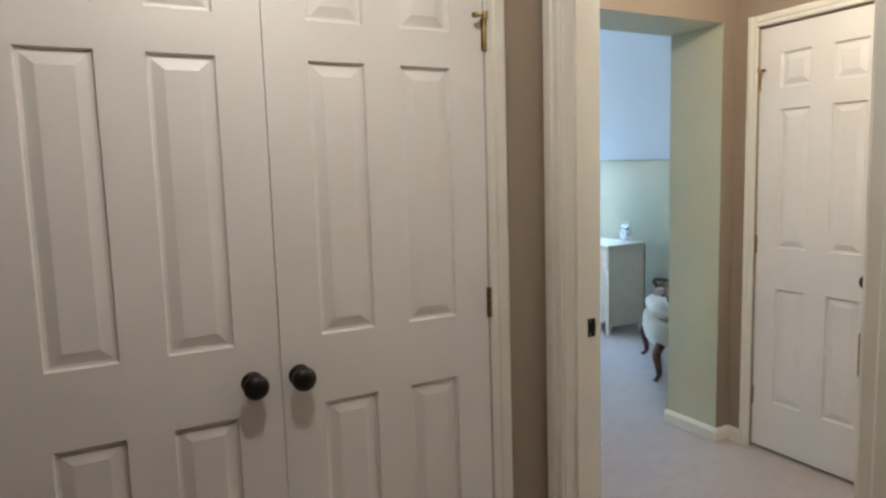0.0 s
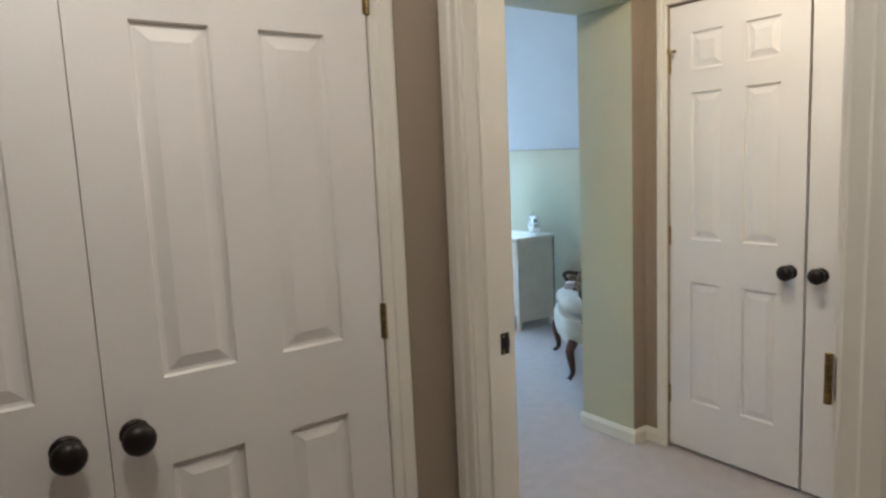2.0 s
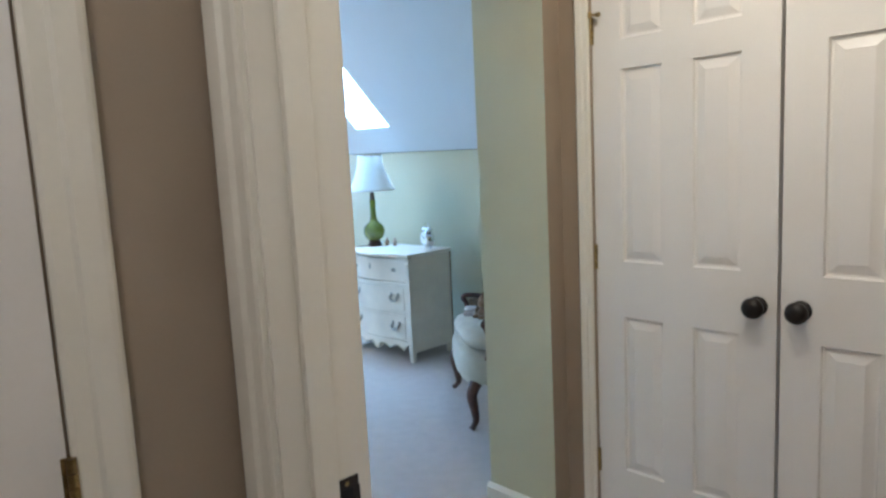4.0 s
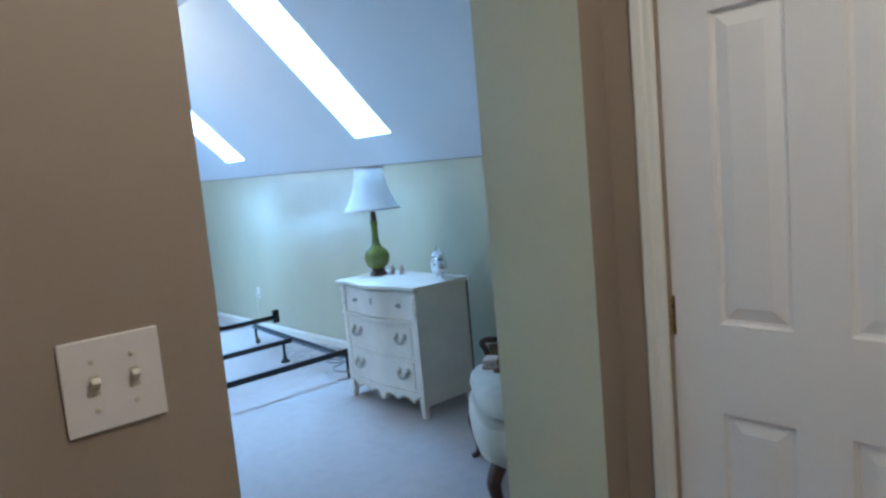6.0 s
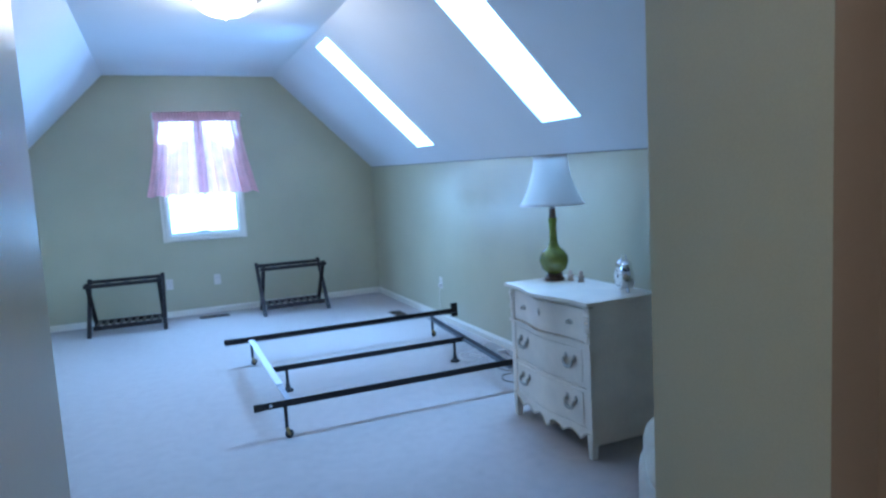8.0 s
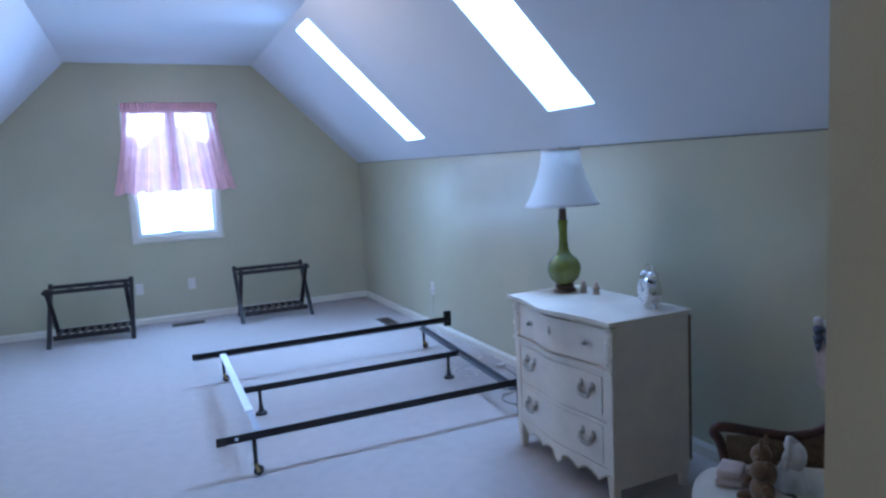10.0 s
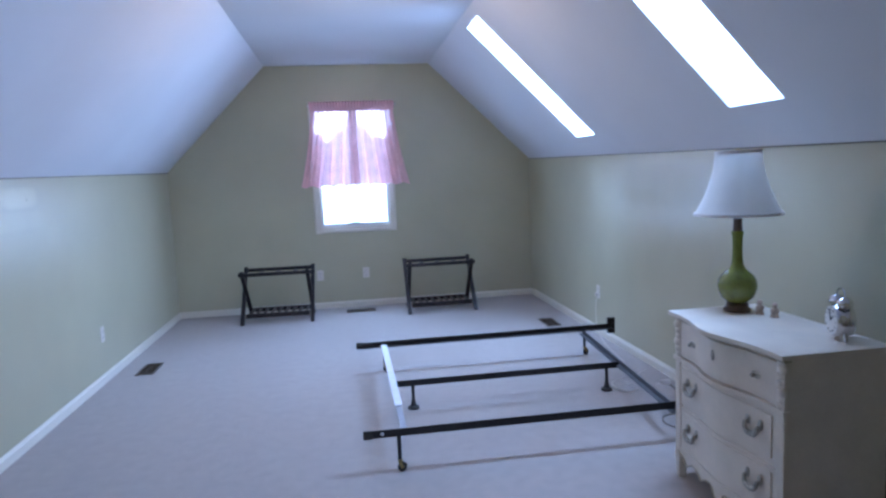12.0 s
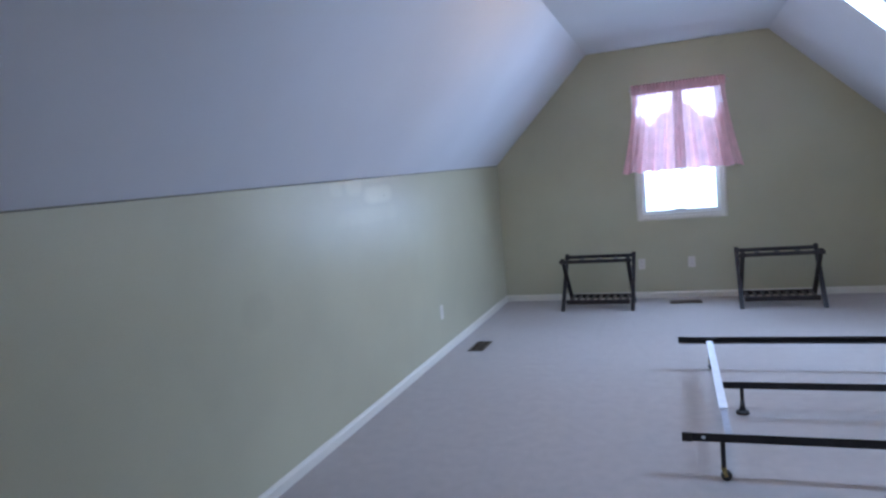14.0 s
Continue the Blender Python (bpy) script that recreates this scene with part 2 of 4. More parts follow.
def lathe(bm, prof, seg=32, m=None, wobble=None):
    """Turns (radius, height) pairs about z; a radius of 0 closes the end."""
    rings = []
    for i, (r, z) in enumerate(prof):
        if r <= 1e-6:
            rings.append([bm.verts.new((0, 0, z))])
        else:
            rings.append([bm.verts.new((r * (wobble(a, i) if wobble else 1) * math.cos(a), r * (wobble(a, i) if wobble else 1) * math.sin(a), z))
                          for a in (2 * math.pi * k / seg for k in range(seg))])
    for p, q in zip(rings, rings[1:]):
        for k in range(seg):
            n = (k + 1) % seg
            if len(p) == 1 and len(q) == 1:
                continue
            if len(p) == 1:
                bm.faces.new((p[0], q[n], q[k]))
            elif len(q) == 1:
                bm.faces.new((p[k], p[n], q[0]))
            else:
                bm.faces.new((p[k], p[n], q[n], q[k]))
    bmesh.ops.recalc_face_normals(bm, faces=bm.faces[:])
    if m is not None:
        bmesh.ops.transform(bm, matrix=m, verts=[v for ring in rings for v in ring])
    return bm


def sweep(bm, pts, radii, seg=10, flat=1.0):
    """A round bar through pts; radii: one number or one for each point."""
    pts = [Vector(p) for p in pts]
    if not isinstance(radii, (list, tuple)):
        radii = [radii] * len(pts)
    rings, ref = [], Vector((0.123, 0.321, 0.94)).normalized()
    for i, p in enumerate(pts):
        d = (pts[min(i + 1, len(pts) - 1)] - pts[max(i - 1, 0)]).normalized()
        u = ref - d * ref.dot(d)
        u.normalize()
        ref = u
        w = d.cross(u)
        rings.append([bm.verts.new(p + (u * math.cos(a) + w * math.sin(a) * flat) * radii[i]) for a in (2 * math.pi * k / seg for k in range(seg))])
    for p, q in zip(rings, rings[1:]):
        for k in range(seg):
            bm.faces.new((p[k], p[(k + 1) % seg], q[(k + 1) % seg], q[k]))
    bm.faces.new(rings[0][::-1])
    bm.faces.new(rings[-1])
    bmesh.ops.recalc_face_normals(bm, faces=bm.faces[:])
    return bm


def smooth_path(pts, n=6):
    """Catmull-Rom through pts."""
    pts = [Vector(p) for p in pts]
    out = []
    for i in range(len(pts) - 1):
        a, b, c, d = pts[max(i - 1, 0)], pts[i], pts[i + 1], pts[min(i + 2, len(pts) - 1)]
        for k in range(n):
            t = k / n
            out.append(0.5 * (2 * b + (c - a) * t + (2 * a - 5 * b + 4 * c - d) * t * t + (3 * b - a - 3 * c + d) * t ** 3))
    return out + [pts[-1]]


def ball(bm, c, r, scale=(1, 1, 1), u=20, v=12):
    bmesh.ops.create_uvsphere(bm, u_segments=u, v_segments=v, radius=1, matrix=Matrix.LocRotScale(c, None, [r * s for s in scale]))
    return bm


def prism(bm, poly, axis, a, b):
    """Extrudes a polygon along an axis from a to b. poly holds the two other coordinates, in order."""
    def put(p, h):
        return {"x": (h, p[0], p[1]), "y": (p[0], h, p[1]), "z": (p[0], p[1], h)}[axis]
    lo, hi = [bm.verts.new(put(p, a)) for p in poly], [bm.verts.new(put(p, b)) for p in poly]
    n = len(poly)
    bm.faces.new(lo)
    bm.faces.new(hi[::-1])
    for i in range(n):
        bm.faces.new((lo[i], hi[i], hi[(i + 1) % n], lo[(i + 1) % n]))
    bmesh.ops.recalc_face_normals(bm, faces=bm.faces[:])
    return bm


def part(name, bm, material, parent=None, label="", smooth=False, m=None):
    mesh = bpy.data.meshes.new(name)
    bm.to_mesh(mesh)
    bm.free()
    mats = material if isinstance(material, (list, tuple)) else [material]
    for k in mats:
        mesh.materials.append(k)
    if smooth:
        mesh.polygons.foreach_set("use_smooth", [True] * len(mesh.polygons))
        mesh.set_sharp_from_angle(angle=radians(40))
    ob = new(name, mesh)
    if m is not None:
        ob.matrix_world = m
    if parent is not None:
        ob.parent = parent
    if label:
        ob["label"] = label
    return ob


def thing(name, label, category, at=(0, 0, 0), turn=0, group=""):
    ob = new(name)
    ob.empty_display_size = 0.05
    ob.matrix_world = pose(*at, 0, 0, turn)
    return tagged(ob, label, category, group)


def structure(name, bm, material, label="", category="", smooth=False):
    return tagged(part(name, bm, material, smooth=smooth), label, category, kind="structure")


def new_bm():
    return bmesh.new()


def two_tone(bm, pick):
    """Gives the second material to the faces that pick() names."""
    bm.normal_update()
    for f in bm.faces:
        if pick(f.normal, f.calc_center_median()):
            f.material_index = 1
    return bm


# ---- structure: bedroom ----
structure("floor", box(new_bm(), -5.2, -5.2, -0.10, 2.2, 6.8, 0.0), CARPET, "pale beige cut pile carpet through all rooms", "floor")
bm = prism(new_bm(), [(YE, 0), (YG, 0), (YG, KNEE), (YE, KNEE + sag(YE))], "x", XR, XR + 0.12)
structure("wall_right", bm, SAGE_EAST, "low sage green knee wall under the sloping ceiling", "wall")
bm = prism(new_bm(), [(YE, 0), (YG, 0), (YG, KNEE), (YE, KNEE + sag(YE))], "x", XL - 0.12, XL)
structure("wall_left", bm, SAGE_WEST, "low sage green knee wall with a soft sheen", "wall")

# gable wall with the window opening
WX0, WX1, WZ0, WZ1 = -0.60, 0.17, 0.905, 2.20
bm = new_bm()
T = 0.16
box(bm, XL - 0.12, YG, 0, WX0, YG + T, 3.0)
box(bm, WX1, YG, 0, XR + 0.12, YG + T, 3.0)
box(bm, WX0, YG, 0, WX1, YG + T, WZ0)
box(bm, WX0, YG, WZ1, WX1, YG + T, 3.0)
structure("wall_gable", bm, SAGE, "sage green gable wall with a window", "wall")

# ceiling: left slope, flat, right slope cut round two skylight wells
bm = new_bm()
ends = []
for y in (YE, YG):
    d = sag(y)
    ends.append([bm.verts.new(p) for p in ((XL - 0.12, y, KNEE - 0.1217 + d), (XL, y, KNEE + d), (FL, y, TOP), (FL, y, TOP + 0.16), (XL - 0.12, y, KNEE + 0.05 + d))])
bm.faces.new(ends[0])
bm.faces.new(ends[1][::-1])
for k in range(5):
    bm.faces.new((ends[0][k], ends[1][k], ends[1][(k + 1) % 5], ends[0][(k + 1) % 5]))
bmesh.ops.recalc_face_normals(bm, faces=bm.faces[:])
structure("ceiling_slope_left", bm, CEILING, "white painted sloping ceiling", "ceiling")
structure("ceiling_flat", box(new_bm(), FL, YE, TOP, FR, YG, TOP + 0.12), CEILING, "flat white painted ceiling strip", "ceiling")
bm = new_bm()
def slope_piece(bm, ya, yb, sa, sb, na=0.0, nb=0.10):
    vs = []
    for n in (na, nb):
        for s, y in ((sa, ya), (sb, ya), (sb, yb), (sa, yb)):
            p = S0 + SL * s + SN * n
            vs.append(bm.verts.new((p.x, y, p.z + sag(y, s))))
    for q in ((0, 1, 2, 3), (7, 6, 5, 4), (0, 4, 5, 1), (1, 5, 6, 2), (2, 6, 7, 3), (3, 7, 4, 0)):
        bm.faces.new([vs[i] for i in q])


ycuts = [YE, SKYLIGHTS[0][0], SKYLIGHTS[0][1], SKYLIGHTS[1][0], SKYLIGHTS[1][1], YG]
scuts = sorted({-0.10, LEN} | {v for k in SKYLIGHTS for v in k[2:]})
slope_verts = {}
for i, y in enumerate(ycuts):
    for j, sv in enumerate(scuts):
        for k, n in enumerate((0.0, 0.10)):
            p = S0 + SL * sv + SN * n
            slope_verts[i, j, k] = bm.verts.new((p.x, y, p.z + sag(y, sv)))


def solid(i, j):
    """Whether this cell of the slope is ceiling, and no skylight."""
    if not (0 <= i < len(ycuts) - 1 and 0 <= j < len(scuts) - 1):
        return False
    y, sv = (ycuts[i] + ycuts[i + 1]) / 2, (scuts[j] + scuts[j + 1]) / 2
    return not any(k[0] < y < k[1] and k[2] < sv < k[3] for k in SKYLIGHTS)


for i in range(len(ycuts) - 1):
    for j in range(len(scuts) - 1):
        if not solid(i, j):
            continue
        ring = ((i, j), (i + 1, j), (i + 1, j + 1), (i, j + 1))
        for k in (0, 1):
            bm.faces.new([slope_verts[q + (k,)] for q in ring])
        for (di, dj), p, q in (((0, -1), ring[0], ring[1]), ((1, 0), ring[1], ring[2]), ((0, 1), ring[2], ring[3]), ((-1, 0), ring[3], ring[0])):
            if not solid(i + di, j + dj):
                bm.faces.new((slope_verts[p + (0,)], slope_verts[q + (0,)], slope_verts[q + (1,)], slope_verts[p + (1,)]))
bmesh.ops.delete(bm, geom=[v for v in bm.verts if not v.link_faces], context="VERTS")
bmesh.ops.recalc_face_normals(bm, faces=bm.faces[:])
structure("ceiling_slope_right", bm, CEILING, "white painted sloping ceiling with two skylight wells", "ceiling")
for ya, yb, sa, sb in SKYLIGHTS:
    well = thing("skylight", "long white skylight set in the sloping ceiling", "skylight", group="skylights in the slope")
    for args in ((ya - 0.02, ya, sa - 0.02, sb + 0.02), (yb, yb + 0.02, sa - 0.02, sb + 0.02), (ya, yb, sa - 0.02, sa), (ya, yb, sb, sb + 0.02)):
        bm = new_bm()
        slope_piece(bm, *args, na=0.102, nb=0.47)
        bmesh.ops.recalc_face_normals(bm, faces=bm.faces[:])
        part("well_side", bm, CEILING, well)

# wall between vestibule and bedroom, with the plain cased-less opening
YV, OX0, OX1, OZ = -0.928, -0.797, 0.078, 2.09
for nm, b in (("wall_entry_left", (XL - 0.12, YV, 0, OX0, YE, 3.0)), ("wall_entry_right", (OX1, YV, 0, XR + 0.12, YE, 3.0)), ("wall_entry_header", (OX0, YV, OZ, OX1, YE, 3.0))):
    bm = box(new_bm(), *b)
    two_tone(bm, lambda n, c: n.y < -0.5)
    structure(nm, bm, [SAGE, TAUPE], "wall painted taupe on one side and sage green on the other", "wall")

# ---- structure: vestibule and dressing room ----
H = 2.44
CX = 0.169          # vestibule closet wall
C2A, C2S, C2B = -1.058, -1.675, -2.292
bm = new_bm()
box(bm, CX, C2A, 0, CX + 0.12, YV, H)
box(bm, CX, -3.6, 0, CX + 0.12, C2B, H)
box(bm, CX, C2B, 2.045, CX + 0.12, C2A, H)
structure("wall_closet_vestibule", bm, TAUPE, "taupe wall round the vestibule closet", "wall")
DX0, DX1, DN, DF, DZ = -1.415, -1.281, -2.466, -1.598, 2.05   # doorway wall and opening
CY = -1.51          # dressing room closet wall
C1A, C1S, C1B = -2.890, -2.263, -1.636
bm = new_bm()
box(bm, DX0, DF + 0.018, 0, DX1, YV, H)
box(bm, DX0, -5.1, 0, DX1, DN - 0.018, H)
box(bm, DX0, DN - 0.018, DZ + 0.018, DX1, DF + 0.018, H)
structure("wall_doorway", bm, TAUPE, "taupe partition wall with a doorway", "wall")
bm = new_bm()
box(bm, C1B, CY, 0, DX0, CY + 0.12, H)
box(bm, -5.1, CY, 0, C1A, CY + 0.12, H)
box(bm, C1A, CY, 2.045, C1B, CY + 0.12, H)
structure("wall_closet_dressing", bm, TAUPE, "taupe wall round the dressing room closet", "wall")
bm = new_bm()
box(bm, -5.1, -5.1, 0, -4.98, CY, H)
box(bm, -4.98, -5.1, 0, DX0, -4.98, H)
box(bm, DX1, -3.72, 0, CX + 0.12, -3.6, H)
structure("wall_back", bm, TAUPE, "plain taupe walls behind", "wall")
bm = new_bm()
box(bm, C1A - 0.1, CY + 0.62, 0, C1B + 0.1, CY + 0.66, H)
box(bm, CX + 0.62, C2B - 0.1, 0, CX + 0.66, C2A + 0.1, H)
structure("closet_back", bm, TAUPE, "closet back walls behind closed doors", "wall")
structure("ceiling_hall", box(new_bm(), -5.1, -5.1, H, CX + 0.9, YV, H + 0.1), CEILING, "flat white hall ceiling", "ceiling")


# ---- trim ----
def baseboard(name, a, b, out, h=0.068, t=0.014):
    """A board from a to b along a wall, standing out in the direction out."""
    bm = new_bm()
    (ax, ay), (bx, by), (ox, oy) = a, b, out
    prof = [(0, 0), (t, 0), (t, h * 0.72), (t * 0.62, h * 0.86), (t * 0.36, h), (0, h)]
    lo = [bm.verts.new((ax + ox * p, ay + oy * p, q)) for p, q in prof]
    hi = [bm.verts.new((bx + ox * p, by + oy * p, q)) for p, q in prof]
    n = len(prof)
    bm.faces.new(lo)
    bm.faces.new(hi[::-1])
    for i in range(n):
        bm.faces.new((lo[i], hi[i], hi[(i + 1) % n], lo[(i + 1) % n]))
    bmesh.ops.recalc_face_normals(bm, faces=bm.faces[:])
    return structure(name, bm, TRIM, "white painted baseboard", "baseboard")


for a, b, o in [((XR, YE), (XR, YG), (-1, 0)), ((XL, YE), (XL, YG), (1, 0)), ((XL + 0.014, YG), (XR - 0.014, YG), (0, -1)),
                ((OX1, YV - 0.014), (OX1, YE + 0.014), (-1, 0)), ((OX0, YV - 0.014), (OX0, YE + 0.014), (1, 0)),
                ((OX1, YV), (CX - 0.014, YV), (0, -1)), ((DX1 + 0.014, YV), (OX0, YV), (0, -1)),
                ((CX, YV), (CX, -1.003), (-1, 0)), ((OX1, YE), (XR - 0.014, YE), (0, 1)), ((XL + 0.014, YE), (OX0, YE), (0, 1)),
                ((DX1, DF + 0.094), (DX1, YV), (1, 0)), ((-1.56, CY), (DX0 - 0.03, CY), (0, -1))]:
    baseboard("baseboard", a, b, o)


def casing_run(bm, a, b, side, out, w, t=0.017):
    """One moulded casing board: a to b is its inner edge, side points away from the opening, out stands off the wall."""
    a, b, side, out = Vector(a), Vector(b), Vector(side), Vector(out)
    prof = [(0.0, 0.0), (0.0, t * 0.55), (0.006, t * 0.7), (w * 0.38, t * 0.62), (w * 0.46, t * 0.95), (w * 0.82, t), (w * 0.93, t * 0.85), (w, t * 0.6), (w, 0.0)]
    lo, hi = [bm.verts.new(a + side * p + out * q) for p, q in prof], [bm.verts.new(b + side * p + out * q) for p, q in prof]
    n = len(prof)
    bm.faces.new(lo)
    bm.faces.new(hi[::-1])
    for i in range(n):
        bm.faces.new((lo[i], hi[i], hi[(i + 1) % n], lo[(i + 1) % n]))
    bmesh.ops.recalc_face_normals(bm, faces=bm.faces[:])


W1 = 0.068
# closet casings
for nm, (p, q), out, along, top in (("door_casing_dressing_closet", (C1A - 0.004, C1B + 0.004), (0, -1, 0), "x", 2.049), ("door_casing_vestibule_closet", (C2B - 0.004, C2A + 0.004), (-1, 0, 0), "y", 2.049)):
    put = (lambda h, z: (h, CY, z)) if along == "x" else (lambda h, z: (CX, h, z))
    ax = Vector((1, 0, 0)) if along == "x" else Vector((0, 1, 0))
    W1 = 0.068 if along == "x" else 0.052
    frame_ob = tagged(new(nm), "white moulded casing round closet doors", "door casing", kind="structure")
    for a, b, side in ((put(p, 0), put(p, top + W1), -ax), (put(q, 0), put(q, top + W1), ax), (put(p, top), put(q, top), (0, 0, 1))):
        bm = new_bm()
        casing_run(bm, a, b, side, out, W1)
        part("casing_board", bm, TRIM, frame_ob)
# doorway: jamb lining, stops, casings
bm = new_bm()
JX0, JX1 = DX0 - 0.001, DX1 + 0.001
box(bm, JX0, DF, 0, JX1, DF + 0.018, DZ, 0.001)
box(bm, JX0, DN - 0.018, 0, JX1, DN, DZ, 0.001)
box(bm, JX0, DN - 0.018, DZ, JX1, DF + 0.018, DZ + 0.018, 0.001)
SX0, SX1 = -1.376, -1.337
box(bm, SX0, DF - 0.011, 0, SX1, DF, DZ, 0.002)
box(bm, SX0, DN, 0, SX1, DN + 0.011, DZ, 0.002)
box(bm, SX0, DN + 0.011, DZ - 0.011, SX1, DF - 0.011, DZ, 0.002)
structure("door_jamb", bm, TRIM, "white painted door jamb with stops", "door jamb")
frame_ob = tagged(new("door_casing_doorway"), "white moulded casing round the doorway", "door casing", kind="structure")
for xx, o in ((DX0, (-1, 0, 0)), (DX1, (1, 0, 0))):
    for a, b, side in (((xx, DF + 0.006, 0), (xx, DF + 0.006, DZ + 0.07), (0, 1, 0)), ((xx, DN - 0.006, 0), (xx, DN - 0.006, DZ + 0.07), (0, -1, 0)), ((xx, DN - 0.006, DZ + 0.006), (xx, DF + 0.006, DZ + 0.006), (0, 0, 1))):
        bm = new_bm()
        casing_run(bm, a, b, side, o, 0.078)
        part("casing_board", bm, TRIM, frame_ob)

# ---- closet doors ----
def door_leaf_mesh(w=0.606, h=2.02, d=0.034, lift=0.0, up=0.0):
    """A moulded six-panel leaf: x across, z up, its front at y = 0 facing -y."""
    bm = new_bm()
    q = w / 0.606
    xs = [0, 0.107 * q, 0.253 * q, 0.353 * q, 0.499 * q, w]
    zs = [0, 0.238, 0.795 - lift * 0.5 + up, 0.986 - lift + up, 1.652 + lift + up, 1.750 + lift + up, 1.907 + lift + up * 0.5, h]
    for i in range(5):
        for j in range(7):
            x0, x1, z0, z1 = xs[i], xs[i + 1], zs[j], zs[j + 1]
            if i in (1, 3) and j in (1, 3, 5):
                prev = None
                for off, dep in ((0, 0), (0.004, 0.0095), (0.011, 0.0105), (0.036, 0.0022), (0.038, 0.0016)):
                    ring = [bm.verts.new((x, dep, z)) for x, z in ((x0 + off, z0 + off), (x1 - off, z0 + off), (x1 - off, z1 - off), (x0 + off, z1 - off))]
                    if prev:
                        for k in range(4):
                            bm.faces.new((prev[k], prev[(k + 1) % 4], ring[(k + 1) % 4], ring[k]))
                    prev = ring
                bm.faces.new(prev)
            else:
                bm.faces.new([bm.verts.new((x, 0, z)) for x, z in ((x0, z0), (x1, z0), (x1, z1), (x0, z1))])
    back = [bm.verts.new((x, d, z)) for x, z in ((0, 0), (w, 0), (w, h), (0, h))]
    bm.faces.new(back[::-1])
    f = [bm.verts.new((x, 0, z)) for x, z in ((0, 0), (w, 0), (w, h), (0, h))]
    for k in range(4):
        bm.faces.new((f[k], back[k], back[(k + 1) % 4], f[(k + 1) % 4]))
    bmesh.ops.remove_doubles(bm, verts=bm.verts[:], dist=0.00005)
    bmesh.ops.recalc_face_normals(bm, faces=bm.faces[:])
    return bm


def knob_parts(owner, x, z):
    knob = part("knob", lathe(new_bm(), [(0, 0.064), (0.012, 0.0632), (0.022, 0.0595), (0.0295, 0.052), (0.0318, 0.044), (0.0300, 0.035), (0.022, 0.028), (0.0125, 0.024), (0.009, 0.018), (0.010, 0.010), (0.012, 0.007)], 28, pose(x, 0, z, 90)), BRONZE, owner, "dark bronze round knob", smooth=True)
    part("rose", lathe(new_bm(), [(0.010, 0.009), (0.024, 0.007), (0.0285, 0.003), (0.029, 0.0), (0, 0.0)], 28, pose(x, 0, z, 90)), BRONZE, knob, smooth=True)


def hinge_part(owner, x, z, pin_stop=False, side=1):
    bm = new_bm()
    for k in range(5):
        lathe(bm, [(0, 0.0178 * k), (0.0062, 0.0178 * k + 0.0005), (0.0062, 0.0178 * k + 0.0170), (0, 0.0175 * k + 0.0175)], 12, Matrix.Translation((x, -0.004, z)))
    hinge = part("hinge", bm, BRASS, owner, "aged brass hinge", smooth=True)
    bm = new_bm()
    box(bm, x - 0.010, -0.0012, z, x + 0.010, 0.001, z + 0.089, 0.0004)
    part("hinge_plate", bm, BRASS, hinge)
    if pin_stop:
        bm = new_bm()
        beam(bm, (x, -0.008, z + 0.098), (x + side * 0.045, -0.030, z + 0.090), 0.008, 0.008, 0.002)
        sweep(bm, [(x, -0.008, z + 0.088), (x, -0.008, z + 0.108)], 0.0085, 12)
        sweep(bm, [(x + side * 0.038, -0.028, z + 0.091), (x + side * 0.052, -0.034, z + 0.089)], 0.0075, 12)
        part("hinge_pin_stop", bm, BRASS, hinge, "brass hinge pin door stop", smooth=True)


def closet_door(m, knob_x, hinge_x, label, group, stop=False, lift=0.0, up=0.0, w=0.606, knob_z=0.882):
    d = new("closet_door")
    d.matrix_world = m
    tagged(d, label, "closet door", group)
    part("leaf", door_leaf_mesh(w, lift=lift, up=up), DOOR, d)
    knob_parts(d, knob_x, knob_z)
    for z, s in ((0.205, False), (0.962, False), (1.735, stop)):
        hinge_part(d, hinge_x, z, s, 1 if hinge_x < 0.3 else -1)
    return d


LBL = "white six-panel closet door, closed, with a dark bronze knob"
closet_door(pose(C1A + 0.001, CY - 0.007, 0.018), 0.553, -0.003, LBL, "dressing room closet doors", True, 0.018, 0.012, 0.625)
closet_door(pose(C1S + 0.001, CY - 0.007, 0.018), 0.046, 0.628, LBL, "dressing room closet doors", True, 0.018, 0.012, 0.625)
closet_door(pose(CX - 0.007 + 0.017, C2A - 0.001, 0.018, 0, 0, -90), 0.552, -0.003, LBL, "vestibule closet doors", True, -0.010, 0, 0.606, 0.894)
closet_door(pose(CX - 0.007 + 0.017, C2S - 0.001, 0.018, 0, 0, -90), 0.054, 0.609, LBL, "vestibule closet doors", False, -0.010, 0, 0.606, 0.894)

# strike plate and hinge leaf on the doorway jamb
sp = thing("strike_plate", "dark bronze strike plate let into the white door jamb", "strike plate", (-1.319, DF, 0.918))
bm = new_bm()
box(bm, -0.020, -0.002, -0.029, 0.020, 0.001, -0.013, 0.0006)
box(bm, -0.020, -0.002, 0.013, 0.020, 0.001, 0.029, 0.0006)
box(bm, -0.020, -0.002, -0.013, -0.010, 0.001, 0.013, 0.0006)
box(bm, 0.010, -0.002, -0.013, 0.022, 0.001, 0.013, 0.0006)
part("plate", bm, BRONZE, sp)
part("latch_hole", box(new_bm(), -0.010, -0.0012, -0.013, 0.010, 0.0012, 0.013), HOLE, sp)
for z in (-0.021, 0.021):
    part("screw", lathe(new_bm(), [(0, 0.0032), (0.003, 0.003), (0.0036, 0.0018), (0.0036, 0)], 12, pose(0, 0, z, 90)), BRASS, sp, smooth=True)
